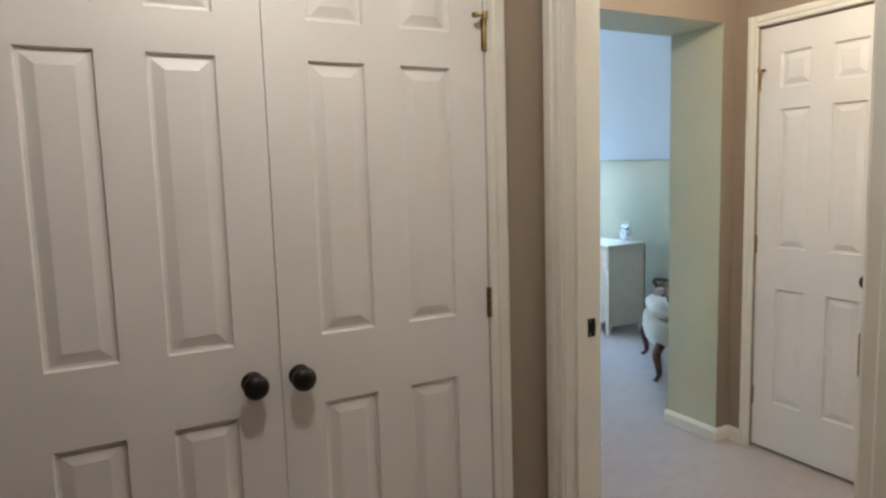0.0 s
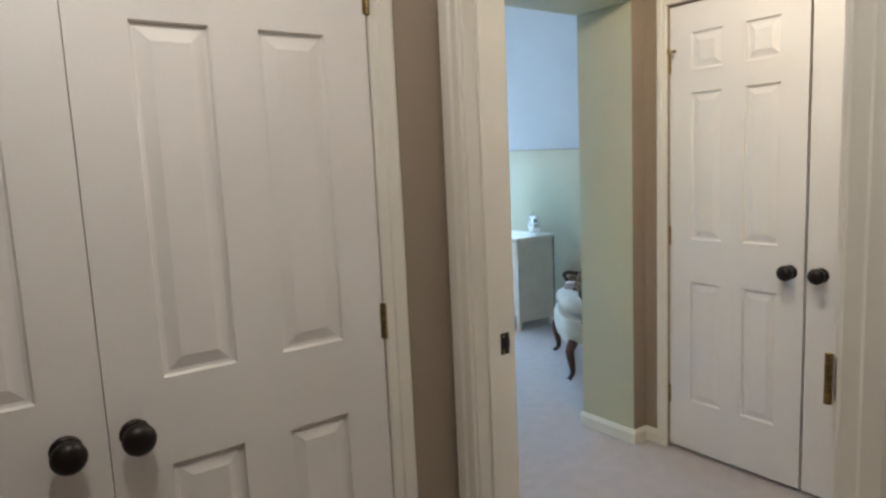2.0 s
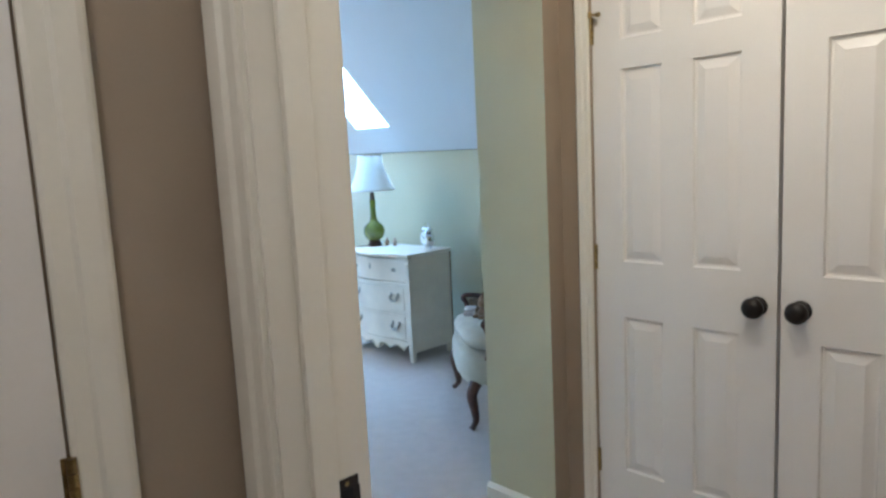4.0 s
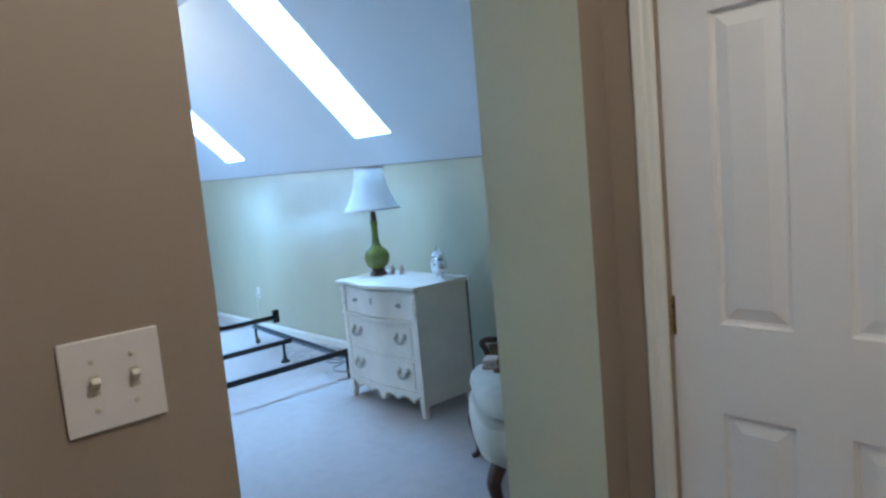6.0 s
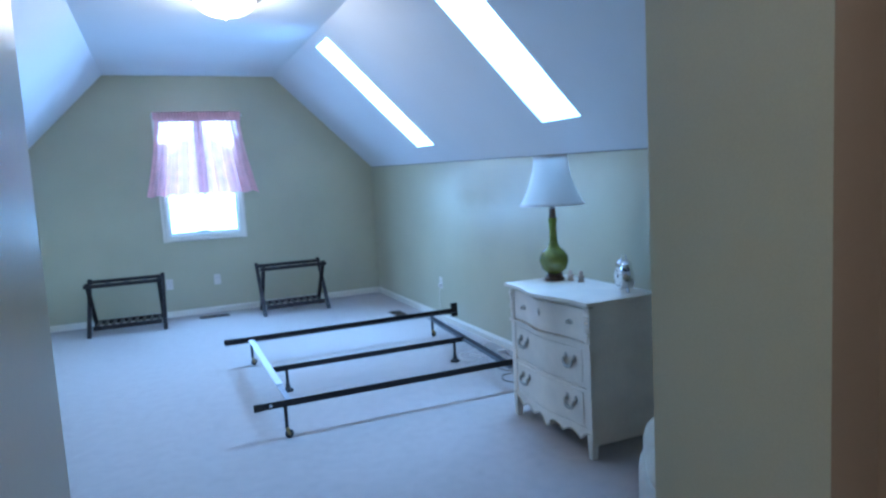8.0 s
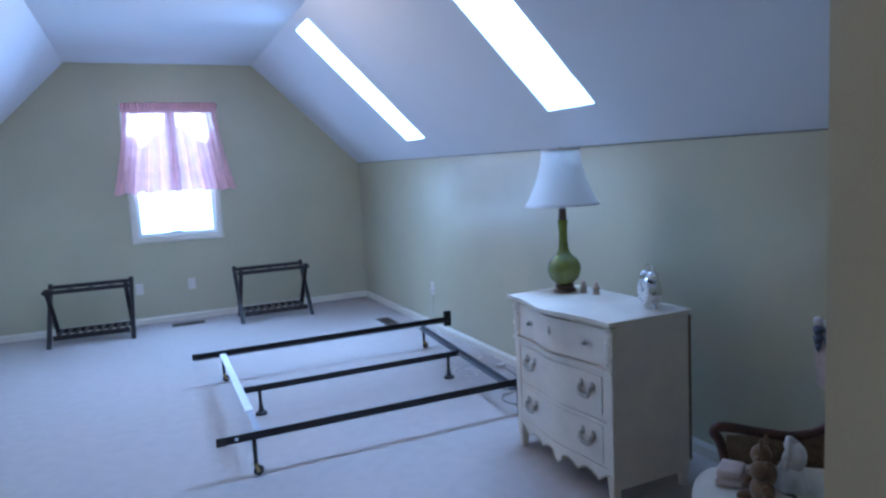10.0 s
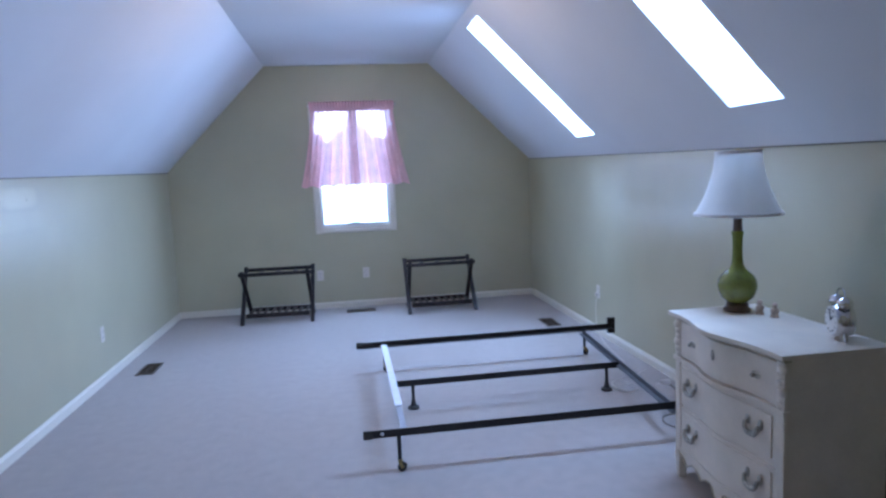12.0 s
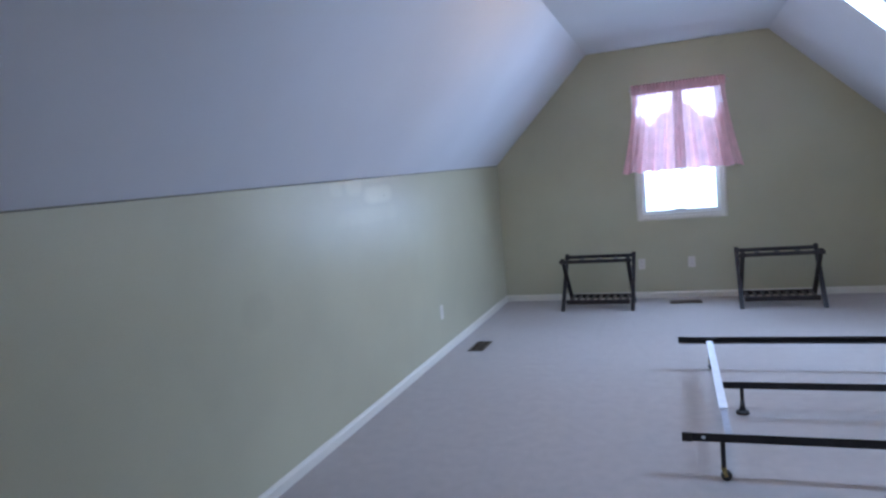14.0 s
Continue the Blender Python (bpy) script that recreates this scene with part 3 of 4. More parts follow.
# passage door, standing open at a right angle to its wall
pd = thing("passage_door", "white six-panel passage door standing wide open", "door", (-1.296, -2.411, 0.018))
part("leaf", door_leaf_mesh(0.80), DOOR, pd, m=pose(0.80, 0, 0, 0, 0, 180))
outline = []
for cy, cz, a0 in ((0.004, 0.034, 0), (-0.004, 0.034, 90), (-0.004, -0.034, 180), (0.004, -0.034, 270)):
    outline += [(cy - 0.019 + 0.011 * math.cos(radians(a0 + k * 15)), cz + 0.011 * math.sin(radians(a0 + k * 15))) for k in range(7)]
for hz in (0.23, 1.000, 1.78):
    hg = part("hinge", prism(new_bm(), [(p, q + hz) for p, q in outline], "x", -0.0025, 0.001), BRASS, pd, "aged brass hinge with rounded corners")
    bm = new_bm()
    for z in (-0.028, 0.0, 0.028):
        lathe(bm, [(0, 0.0016), (0.003, 0.0014), (0.004, 0.0)], 12, Matrix.Translation((-0.0025, -0.019, hz + z)) @ pose(0, 0, 0, 0, -90, 0))
    part("screws", bm, BRASS, hg)
    bm = new_bm()
    for k in range(5):
        lathe(bm, [(0, -0.0445 + 0.0178 * k), (0.0064, -0.044 + 0.0178 * k), (0.0064, -0.0272 + 0.0178 * k), (0, -0.0267 + 0.0178 * k)], 12, Matrix.Translation((-0.006, 0.005, hz)))
    part("knuckle", bm, BRASS, hg, smooth=True)


# ---- electrical plates ----
def switch_plate(at):
    t = thing("light_switch", "white two-gang toggle switch plate on the taupe wall", "light switch", at)
    bm = new_bm()
    box(bm, -0.058, -0.006, -0.058, 0.058, 0.0, 0.058, 0.003, 3)
    part("plate", bm, PLASTIC, t)
    for x in (-0.023, 0.023):
        part("slot", box(new_bm(), x - 0.0055, -0.0066, -0.0125, x + 0.0055, -0.0055, 0.0125), IVORY, t)
        bm = new_bm()
        beam(bm, (x, -0.004, -0.002), (x, -0.017, 0.0085), 0.0085, 0.0105, 0.0015, up=(1, 0, 0))
        part("toggle", bm, IVORY, t, "ivory toggle lever")
        for z in (-0.030, 0.030):
            part("screw", lathe(new_bm(), [(0, 0.0078), (0.0028, 0.0074), (0.0034, 0.006)], 10, pose(x, 0, z, 90)), IVORY, t, smooth=True)
    return t


switch_plate((-0.938, YV, 1.163))


def outlet(at, turn, label="white duplex outlet plate low on the sage wall"):
    t = thing("wall_outlet", label, "wall outlet", at, turn, group="wall outlets")
    part("plate", box(new_bm(), -0.036, -0.005, -0.058, 0.036, 0.0, 0.058, 0.0025), PLASTIC, t)
    for z in (-0.020, 0.020):
        part("socket", lathe(new_bm(), [(0, 0.0068), (0.0145, 0.0066), (0.0155, 0.005)], 20, pose(0, 0, z, 90)), PLASTIC, t, smooth=True)
        for x in (-0.006, 0.006):
            part("slot", box(new_bm(), x - 0.001, -0.0074, z - 0.004, x + 0.001, -0.0064, z + 0.004), HOLE, t)
    part("screw", lathe(new_bm(), [(0, 0.0062), (0.0025, 0.006), (0.003, 0.005)], 10, pose(0, 0, 0, 90)), PLASTIC, t, smooth=True)
    return t


outlet((-0.645, YG, 0.375), 0)
outlet((-0.138, YG, 0.378), 0)
outlet((XR, 4.375, 0.37), -90)
outlet((XL, 4.16, 0.36), 90)


# ---- floor registers ----
def register(at, turn):
    t = thing("floor_register", "brown metal floor register set in the carpet", "floor vent", at, turn, group="floor registers")
    L, W = 0.315, 0.135
    bm = new_bm()
    for b in ((-L / 2, -W / 2, L / 2, -W / 2 + 0.018), (-L / 2, W / 2 - 0.018, L / 2, W / 2), (-L / 2, -W / 2 + 0.018, -L / 2 + 0.018, W / 2 - 0.018), (L / 2 - 0.018, -W / 2 + 0.018, L / 2, W / 2 - 0.018)):
        box(bm, b[0], b[1], 0.0, b[2], b[3], 0.007, 0.0015)
    part("frame", bm, VENT, t)
    part("duct", box(new_bm(), -L / 2 + 0.018, -W / 2 + 0.018, 0.0005, L / 2 - 0.018, W / 2 - 0.018, 0.0015), HOLE, t)
    n = 17
    for k in range(n):
        x = -L / 2 + 0.026 + (L - 0.052) * k / (n - 1)
        part("slat", beam(new_bm(), (x, -W / 2 + 0.018, 0.0042), (x, W / 2 - 0.018, 0.0042), 0.0045, 0.003), VENT, t)
    part("middle_bar", box(new_bm(), -L / 2 + 0.018, -0.004, 0.004, L / 2 - 0.018, 0.004, 0.0066), VENT, t)


register((-1.93, 4.40, 0), 90)
register((-0.22, 6.13, 0), 0)
register((1.52, 4.92, 0), 90)

# ---- window and curtain ----
w = tagged(new("window_1"), "white vinyl window, sky behind, half covered by a pink curtain", "window", kind="structure")
w.matrix_world = Matrix.Translation((0, YG, 0))
bm = new_bm()
cw = 0.064
for a, b, s in (((WX0, 0, WZ0 - cw), (WX0, 0, WZ1 + cw), (-1, 0, 0)), ((WX1, 0, WZ0 - cw), (WX1, 0, WZ1 + cw), (1, 0, 0)), ((WX0, 0, WZ1), (WX1, 0, WZ1), (0, 0, 1)), ((WX0, 0, WZ0), (WX1, 0, WZ0), (0, 0, -1))):
    casing_run(bm, a, b, s, (0, -1, 0), cw, 0.018)
part("window_casing", bm, TRIM, w)
bm = new_bm()
for b in ((WX0, WZ0, WX0 + 0.035, WZ1), (WX1 - 0.035, WZ0, WX1, WZ1), (WX0 + 0.035, WZ0, WX1 - 0.035, WZ0 + 0.035), (WX0 + 0.035, WZ1 - 0.035, WX1 - 0.035, WZ1), (WX0 + 0.035, 1.56, WX1 - 0.035, 1.60)):
    box(bm, b[0], 0.03, b[1], b[2], 0.075, b[3], 0.003)
part("window_frame", bm, VINYL, w)
for z0, z1 in ((WZ0 + 0.035, 1.56), (1.60, WZ1 - 0.035)):
    p = part("pane", box(new_bm(), WX0 + 0.035, 0.050, z0, WX1 - 0.035, 0.054, z1), PANE, w)
    p.visible_shadow = False
part("sash_lift", box(new_bm(), -0.285, 0.012, WZ0 + 0.036, -0.175, 0.03, WZ0 + 0.048, 0.003), VENT, w)

curtain = thing("curtain", "pink sheer cafe curtain in two gathered panels on a rod", "curtain", (-0.20, YG - 0.05, 0))


def curtain_panel(x0, x1, b0, b1, z1, z0, amp, waves, seed, dense):
    """Cloth from the rod at z1 (x0..x1) down to the hem at z0 (b0..b1), with folds that open downwards."""
    bm = new_bm()
    nu, nv = 72, 26
    rnd = random.Random(seed)
    ph = [rnd.uniform(0, 6.28) for _ in range(4)]
    grid = []
    for j in range(nv + 1):
        v = j / nv
        row = []
        for i in range(nu + 1):
            u = i / nu
            x = (x0 + (x1 - x0) * u) * (1 - v ** 1.5) + (b0 + (b1 - b0) * u) * v ** 1.5
            f = math.sin(waves * 6.28 * u + ph[0] + 0.5 * math.sin(3 * u + ph[1])) + 0.4 * math.sin(waves * 2.3 * 6.28 * u + ph[2])
            y = -amp * (0.35 + 0.9 * v) * f
            z = z1 + (z0 - z1) * v - 0.010 * v * math.sin(waves * 6.28 * u + ph[3])
            row.append(bm.verts.new((x, y, z)))
        grid.append(row)
    for j in range(nv):
        for i in range(nu):
            u, v = (i + 0.5) / nu, (j + 0.5) / nv
            if dense(u, v):
                f = bm.faces.new((grid[j][i], grid[j][i + 1], grid[j + 1][i + 1], grid[j + 1][i]))
                # the single layer of voile left between the swags
                tip = 0.40 if x0 < -0.1 else 0.60
                inner = u if x0 > -0.1 else 1 - u
                f.material_index = 2 if inner < 0.13 - 0.03 * v or inner > 0.95 else 1 if 0.09 < v < 0.44 - 0.52 * abs(u - tip) + 0.03 * math.sin(u * 21 + seed) and abs(u - 0.5) < 0.40 + 0.03 * math.sin(v * 31) else 0
    bmesh.ops.delete(bm, geom=[vv for vv in bm.verts if not vv.link_faces], context="VERTS")
    return bm


for k, (x0, x1, b0, b1, sg) in enumerate(((-0.435, 0.010, -0.585, 0.006, 1), (-0.004, 0.450, -0.003, 0.605, -1))):
    part("panel", curtain_panel(x0, x1, b0, b1, 2.225, 1.357, 0.024, 4, 5 + k, lambda u, v: True), [PINK, SHEER, PINK_DOUBLE], curtain, smooth=True)
bm = new_bm()
nu = 160
rows = []
for j, (z, yy) in enumerate(((2.165, 0.0), (2.190, -0.008), (2.212, -0.012), (2.238, -0.016), (2.262, -0.012))):
    rows.append([bm.verts.new((-0.45 + 0.91 * i / nu, -0.020 + yy + 0.006 * math.sin(i * 1.1) * (j - 0.5), z + (0.006 * math.sin(i * 0.83) if j == 4 else 0))) for i in range(nu + 1)])
for p, q in zip(rows, rows[1:]):
    for i in range(nu):
        bm.faces.new((p[i], p[i + 1], q[i + 1], q[i]))
part("ruffle", bm, PINK, curtain, smooth=True)
part("rod", sweep(new_bm(), [(-0.47, 0.022, 2.222), (-0.46, 0.0, 2.222), (0.47, 0.0, 2.222), (0.48, 0.022, 2.222)], 0.007, 10), VINYL, curtain, smooth=True)

# ---- ceiling light ----
cl = thing("ceiling_light", "flush dome ceiling light with frosted glass, switched on", "ceiling light", (-0.15, 3.14, TOP))
cl.scale = (1.12, 1.12, 1.12)
part("pan", lathe(new_bm(), [(0, 0), (0.205, 0), (0.212, -0.010), (0.205, -0.030), (0.178, -0.040), (0.170, -0.030), (0, -0.028)], 48), SILVER, cl, "brushed metal pan", smooth=True)
part("dome", lathe(new_bm(), [(0.168, -0.034), (0.170, -0.050), (0.160, -0.075), (0.135, -0.098), (0.095, -0.115), (0.045, -0.124), (0, -0.126)], 48), OPAL, cl, "lit frosted glass dome", smooth=True).visible_shadow = False
part("finial", lathe(new_bm(), [(0, -0.124), (0.010, -0.127), (0.012, -0.133), (0.006, -0.140), (0, -0.142)], 16), SILVER, cl, smooth=True)

# ---- bed frame ----
bed = thing("bed_frame", "bare black steel bed frame on casters, no mattress", "bed frame", (0, 0, 0))
YN, YM, YF = 2.095, 2.952, 3.818


def angle_rail(a, b, inward, z=0.224, s=0.038, t=0.005):
    bm = new_bm()
    (ax, ay), (bx, by) = a, b
    n = Vector((inward[0], inward[1], 0))
    d = Vector((bx - ax, by - ay, 0)).normalized()
    for off, w, h, zz in ((n * (t / 2), t, s, z - s / 2), (n * (s / 2), s, t, z - s + t / 2)):
        c0, c1 = Vector((ax, ay, zz)) + off, Vector((bx, by, zz)) + off
        m = Matrix((n, Vector((0, 0, 1)), d)).transposed().to_4x4()
        bmesh.ops.create_cube(bm, size=1, matrix=Matrix.Translation((c0 + c1) / 2) @ m @ Matrix.Diagonal((w, h, (c1 - c0).length, 1)))
    bmesh.ops.recalc_face_normals(bm, faces=bm.faces[:])
    return bm


for y, inn in ((YN, 1), (YF, -1)):
    rail = part("side_rail", angle_rail((-0.30, y), (1.67, y), (0, inn)), IRON, bed)
    part("end_cap", box(new_bm(), -0.306, y - 0.006, 0.184, -0.262, y + 0.006, 0.226, 0.003), RUBBER, rail)
    part("rivet", lathe(new_bm(), [(0, 0.0035), (0.006, 0.003), (0.009, 0.0)], 14, pose(-0.215, y - 0.0005, 0.205, 90)), STEEL, rail, smooth=True)
    part("headboard_bracket", box(new_bm(), 1.640, y - 0.004 - 0.022 * (inn > 0), 0.145, 1.698, y + 0.004 + 0.022 * (inn < 0), 0.268, 0.004), IRON, rail)
part("center_rail", angle_rail((-0.085, YM), (1.352, YM), (0, 1), z=0.186, s=0.038), IRON, bed)
bm = new_bm()
beam(bm, (-0.105, YN + 0.006, 0.197), (-0.105, YN + 0.40, 0.197), 0.030, 0.006)
part("cross_rail", bm, GALV, bed, "dull sliding half of the cross rail")
bm = new_bm()
beam(bm, (-0.105, YN + 0.38, 0.202), (-0.105, YF - 0.03, 0.202), 0.042, 0.008, 0.002)
part("cross_rail", bm, STEEL, bed, "bare silvery steel cross rail")
skew = Vector((1.435 - 1.300, YF - YN)).normalized()
part("cross_rail", angle_rail((1.300, YN + 0.006), (1.435, YF - 0.006), (-skew.y, skew.x), z=0.192, s=0.032), DULLSTEEL, bed, "dull dark steel cross rail at the head")


def bed_leg(x, y, ztop, kind):
    leg = part("leg", sweep(new_bm(), [(x, y, ztop), (x, y, 0.075), (x, y, 0.05)], [0.011, 0.010, 0.008], 12), IRON, bed, smooth=True)
    if kind == "caster":
        bm = new_bm()
        lathe(bm, [(0, -0.011), (0.018, -0.011), (0.0235, -0.007), (0.0245, 0), (0.0235, 0.007), (0.018, 0.011), (0, 0.011)], 24, pose(x + 0.010, y, 0.0245, 90, 0, 25))
        part("caster_wheel", bm, RUBBER, leg, smooth=True)
        bm = new_bm()
        beam(bm, (x - 0.002, y - 0.015, 0.060), (x + 0.010, y - 0.015, 0.022), 0.016, 0.003, 0.001, up=(0, 1, 0))
        beam(bm, (x - 0.002, y + 0.015, 0.060), (x + 0.010, y + 0.015, 0.022), 0.016, 0.003, 0.001, up=(0, 1, 0))
        box(bm, x - 0.012, y - 0.017, 0.055, x + 0.012, y + 0.017, 0.063, 0.002)
        part("caster_fork", bm, BRASS, leg)
    else:
        part("glide", lathe(new_bm(), [(0.009, 0.085), (0.012, 0.055), (0.018, 0.022), (0.034, 0.014), (0.036, 0.004), (0.034, 0.0), (0, 0.0)], 24, Matrix.Translation((x, y, 0))), RUBBER, leg, smooth=True)


for x, y, zt, kd in ((-0.135, YN + 0.020, 0.20, "caster"), (-0.105, YF - 0.02, 0.20, "caster"), (1.44, YF - 0.02, 0.20, "caster"), (1.32, YN + 0.02, 0.20, "caster"), (0.02, YM + 0.014, 0.165, "glide"), (1.275, YM + 0.014, 0.165, "glide")):
    bed_leg(x, y, zt, kd)


# ---- luggage racks ----
def luggage_rack(at, turn):
    t = thing("luggage_rack", "dark espresso wooden folding luggage rack with a slatted lower shelf", "luggage rack", at, turn, group="luggage racks")
    w, dy, h = 0.70, 0.225, 0.53
    for sx in (-1, 1):
        for sy, o in ((1, 0), (-1, 0.024)):
            x = sx * (w / 2 - o)
            part("leg", beam(new_bm(), (x, -sy * dy, 0.0), (x, sy * dy * 0.88, h + 0.008), 0.040, 0.026, 0.003, up=(0, 1, 0)), DARKWOOD, t)
    for sy in (-1, 1):
        part("top_rail", beam(new_bm(), (-w / 2 - 0.012, sy * dy * 0.84, h - 0.020), (w / 2 + 0.012, sy * dy * 0.84, h - 0.020), 0.026, 0.037, 0.004), DARKWOOD, t)
        part("shelf_rail", beam(new_bm(), (-w / 2 + 0.03, sy * dy * 0.72, 0.084), (w / 2 - 0.03, sy * dy * 0.72, 0.084), 0.024, 0.044, 0.003), DARKWOOD, t)
    for k in range(3):
        x = -w / 4 + k * w / 4
        part("strap", box(new_bm(), x - 0.022, -dy * 0.84, h - 0.033, x + 0.022, dy * 0.84, h - 0.030, 0.001), INK, t, "black webbing strap")
    for k in range(9):
        x = -w / 2 + 0.065 + (w - 0.13) * k / 8
        part("slat", box(new_bm(), x - 0.014, -dy * 0.72, 0.088, x + 0.014, dy * 0.72, 0.100, 0.002), DARKWOOD, t)
    return t


luggage_rack((-1.065, 5.985, 0), -2.5)
luggage_rack((0.625, 5.955, 0), 0)

# ---- chest of drawers ----
ch = thing("chest_of_drawers", "cream painted three-drawer chest with serpentine front and scalloped apron", "chest of drawers", (0, 0, 0))
CY0, CY1, CBX, CFX, CHZ = 1.030, 1.778, 1.520, 1.118, 0.772


part("back_board", box(new_bm(), CBX + 0.001, CY0 + 0.001, 0.11, CBX + 0.016, CY1 - 0.001, CHZ - 0.03), BACKWOOD, ch, "bare brown wooden back")


def bow(t, amp):
    """Serpentine front: how far it swells forwards at t from 0 to 1 across the width."""
    return amp * (0.5 - 0.5 * math.cos(2 * math.pi * t) - 0.30 * math.sin(2 * math.pi * t) ** 2)


def bowed(y0, y1, z0, z1, x, depth, amp, n=28, t0=0.0, t1=1.0, lo=None):
    """A board with a bowed front: y0..y1, its front at x minus the swell, its back depth behind."""
    bm = new_bm()
    cols = []
    for i in range(n + 1):
        u = i / n
        t = t0 + (t1 - t0) * u
        y, xf = y0 + (y1 - y0) * u, x - bow(t, amp)
        zl = z0 if lo is None else lo(u)
        cols.append([bm.verts.new(p) for p in ((xf, y, zl), (xf, y, z1), (x + depth, y, z1), (x + depth, y, zl))])
    for a, b in zip(cols, cols[1:]):
        for k in range(4):
            bm.faces.new((a[k], a[(k + 1) % 4], b[(k + 1) % 4], b[k]))
    bm.faces.new(cols[0][::-1])
    bm.faces.new(cols[-1])
    bmesh.ops.recalc_face_normals(bm, faces=bm.faces[:])
    return bm


body = new_bm()
box(body, CFX + 0.012, CY0, 0.068, CBX, CY0 + 0.018, CHZ - 0.022, 0.002)
box(body, CFX + 0.012, CY1 - 0.018, 0.068, CBX, CY1, CHZ - 0.022, 0.002)
box(body, CBX - 0.010, CY0 + 0.018, 0.115, CBX, CY1 - 0.018, CHZ - 0.022)
box(body, CFX + 0.03, CY0 + 0.018, 0.115, CBX - 0.010, CY1 - 0.018, 0.130)
part("body", body, CHEST, ch)
part("top", bowed(CY0 - 0.020, CY1 + 0.020, CHZ - 0.017, CHZ, CFX - 0.024, CBX - CFX + 0.030, 0.052), CHEST, ch)
part("top_edge", bowed(CY0 - 0.014, CY1 + 0.014, CHZ - 0.027, CHZ - 0.017, CFX - 0.014, 0.030, 0.048), GILT, ch, "worn gilt edge moulding")
for y0, y1 in ((CY0, CY0 + 0.042), (CY1 - 0.042, CY1)):
    bm = new_bm()
    box(bm, CFX, y0, 0.105, CFX + 0.030, y1, CHZ - 0.030, 0.004)
    part("corner_stile", bm, CHEST, ch)
    leaf = new_bm()
    for q in range(6):
        sw = 0.016 + 0.003 * math.cos(q * 2.1)
        ball(leaf, (CFX + 0.002, (y0 + y1) / 2 + (0.006 if y0 == CY0 else -0.006) * -math.cos(q * 1.9), 0.716 - 0.027 * q), sw, (0.62, 1.25, 1.0), 14, 8)
    part("carved_leaf", leaf, CHEST, ch, "carved painted leaf on the corner", smooth=True)
part("face_frame", bowed(CY0 + 0.041, CY1 - 0.041, 0.131, CHZ - 0.029, CFX + 0.011, 0.010, 0.024, t0=0.06, t1=0.94), CHEST, ch)
ROWS_Z = ((0.578, 0.732, 0.044), (0.356, 0.548, 0.026), (0.148, 0.340, 0.022))
for k, (z0, z1, amp) in enumerate(ROWS_Z):
    dr = part("drawer", bowed(CY0 + 0.044, CY1 - 0.044, z0, z1, CFX + 0.004, 0.030, amp, t0=0.06, t1=0.94), CHEST, ch)
    if k:
        part("drawer_field", bowed(CY0 + 0.066, CY1 - 0.066, z0 + 0.018, z1 - 0.018, CFX - 0.001, 0.004, amp, t0=0.09, t1=0.91), CHEST, dr)
    for u in (0.17, 0.83):
        y = CY0 + 0.044 + (CY1 - CY0 - 0.088) * u
        xf = CFX + 0.003 - bow(0.06 + 0.88 * u, amp) - (0.005 if k else 0)
        zc = (z0 + z1) / 2
        if k == 0:
            bm = new_bm()
            lathe(bm, [(0, 0.022), (0.006, 0.021), (0.009, 0.016), (0.007, 0.010), (0.005, 0.004), (0.012, 0.002), (0.013, 0)], 16, Matrix.Translation((xf, y, zc)) @ pose(0, 0, 0, 0, -90, 0))
            ball(bm, (xf, y, zc), 0.019, (0.25, 1.5, 0.75), 16, 8)
            part("pull", bm, SILVER, dr, "tarnished silver pull", smooth=True)
        else:
            bm = new_bm()
            for s in (-1, 1):
                ball(bm, (xf - 0.002, y + s * 0.036, zc + 0.024), 0.015, (0.45, 0.85, 1.35), 14, 8)
                sweep(bm, [(xf, y + s * 0.036, zc + 0.018), (xf - 0.014, y + s * 0.036, zc + 0.018)], 0.004, 8)
            pts = [(xf - 0.014, y - 0.037, zc + 0.020), (xf - 0.017, y - 0.036, zc + 0.002), (xf - 0.019, y - 0.022, zc - 0.014), (xf - 0.020, y, zc - 0.016), (xf - 0.019, y + 0.022, zc - 0.014), (xf - 0.017, y + 0.036, zc + 0.002), (xf - 0.014, y + 0.037, zc + 0.020)]
            sp_pts = smooth_path(pts, 5)
            sweep(bm, sp_pts, [0.0068 + 0.0034 * math.sin(math.pi * i / (len(sp_pts) - 1)) for i in range(len(sp_pts))], 8)
            part("bail_pull", bm, SILVER, dr, "tarnished silver bail pull", smooth=True)
    if k == 0:
        part("keyhole_plate", ball(new_bm(), (CFX + 0.002 - bow(0.5, amp), (CY0 + CY1) / 2, (z0 + z1) / 2 + 0.016), 0.018, (0.18, 0.62, 1.15), 16, 8), SILVER, dr, smooth=True)
part("waist_moulding", bowed(CY0 - 0.006, CY1 + 0.006, 0.554, 0.570, CFX - 0.007, 0.030, 0.044), CHEST, ch, "painted waist moulding")


def scallop(u):
    d = abs(u - 0.5) * 2
    return 0.078 + 0.028 * abs(math.sin(d * math.pi * 2.6)) + 0.020 * (d > 0.78) * (d - 0.78) / 0.22 - 0.022 * (d < 0.10)


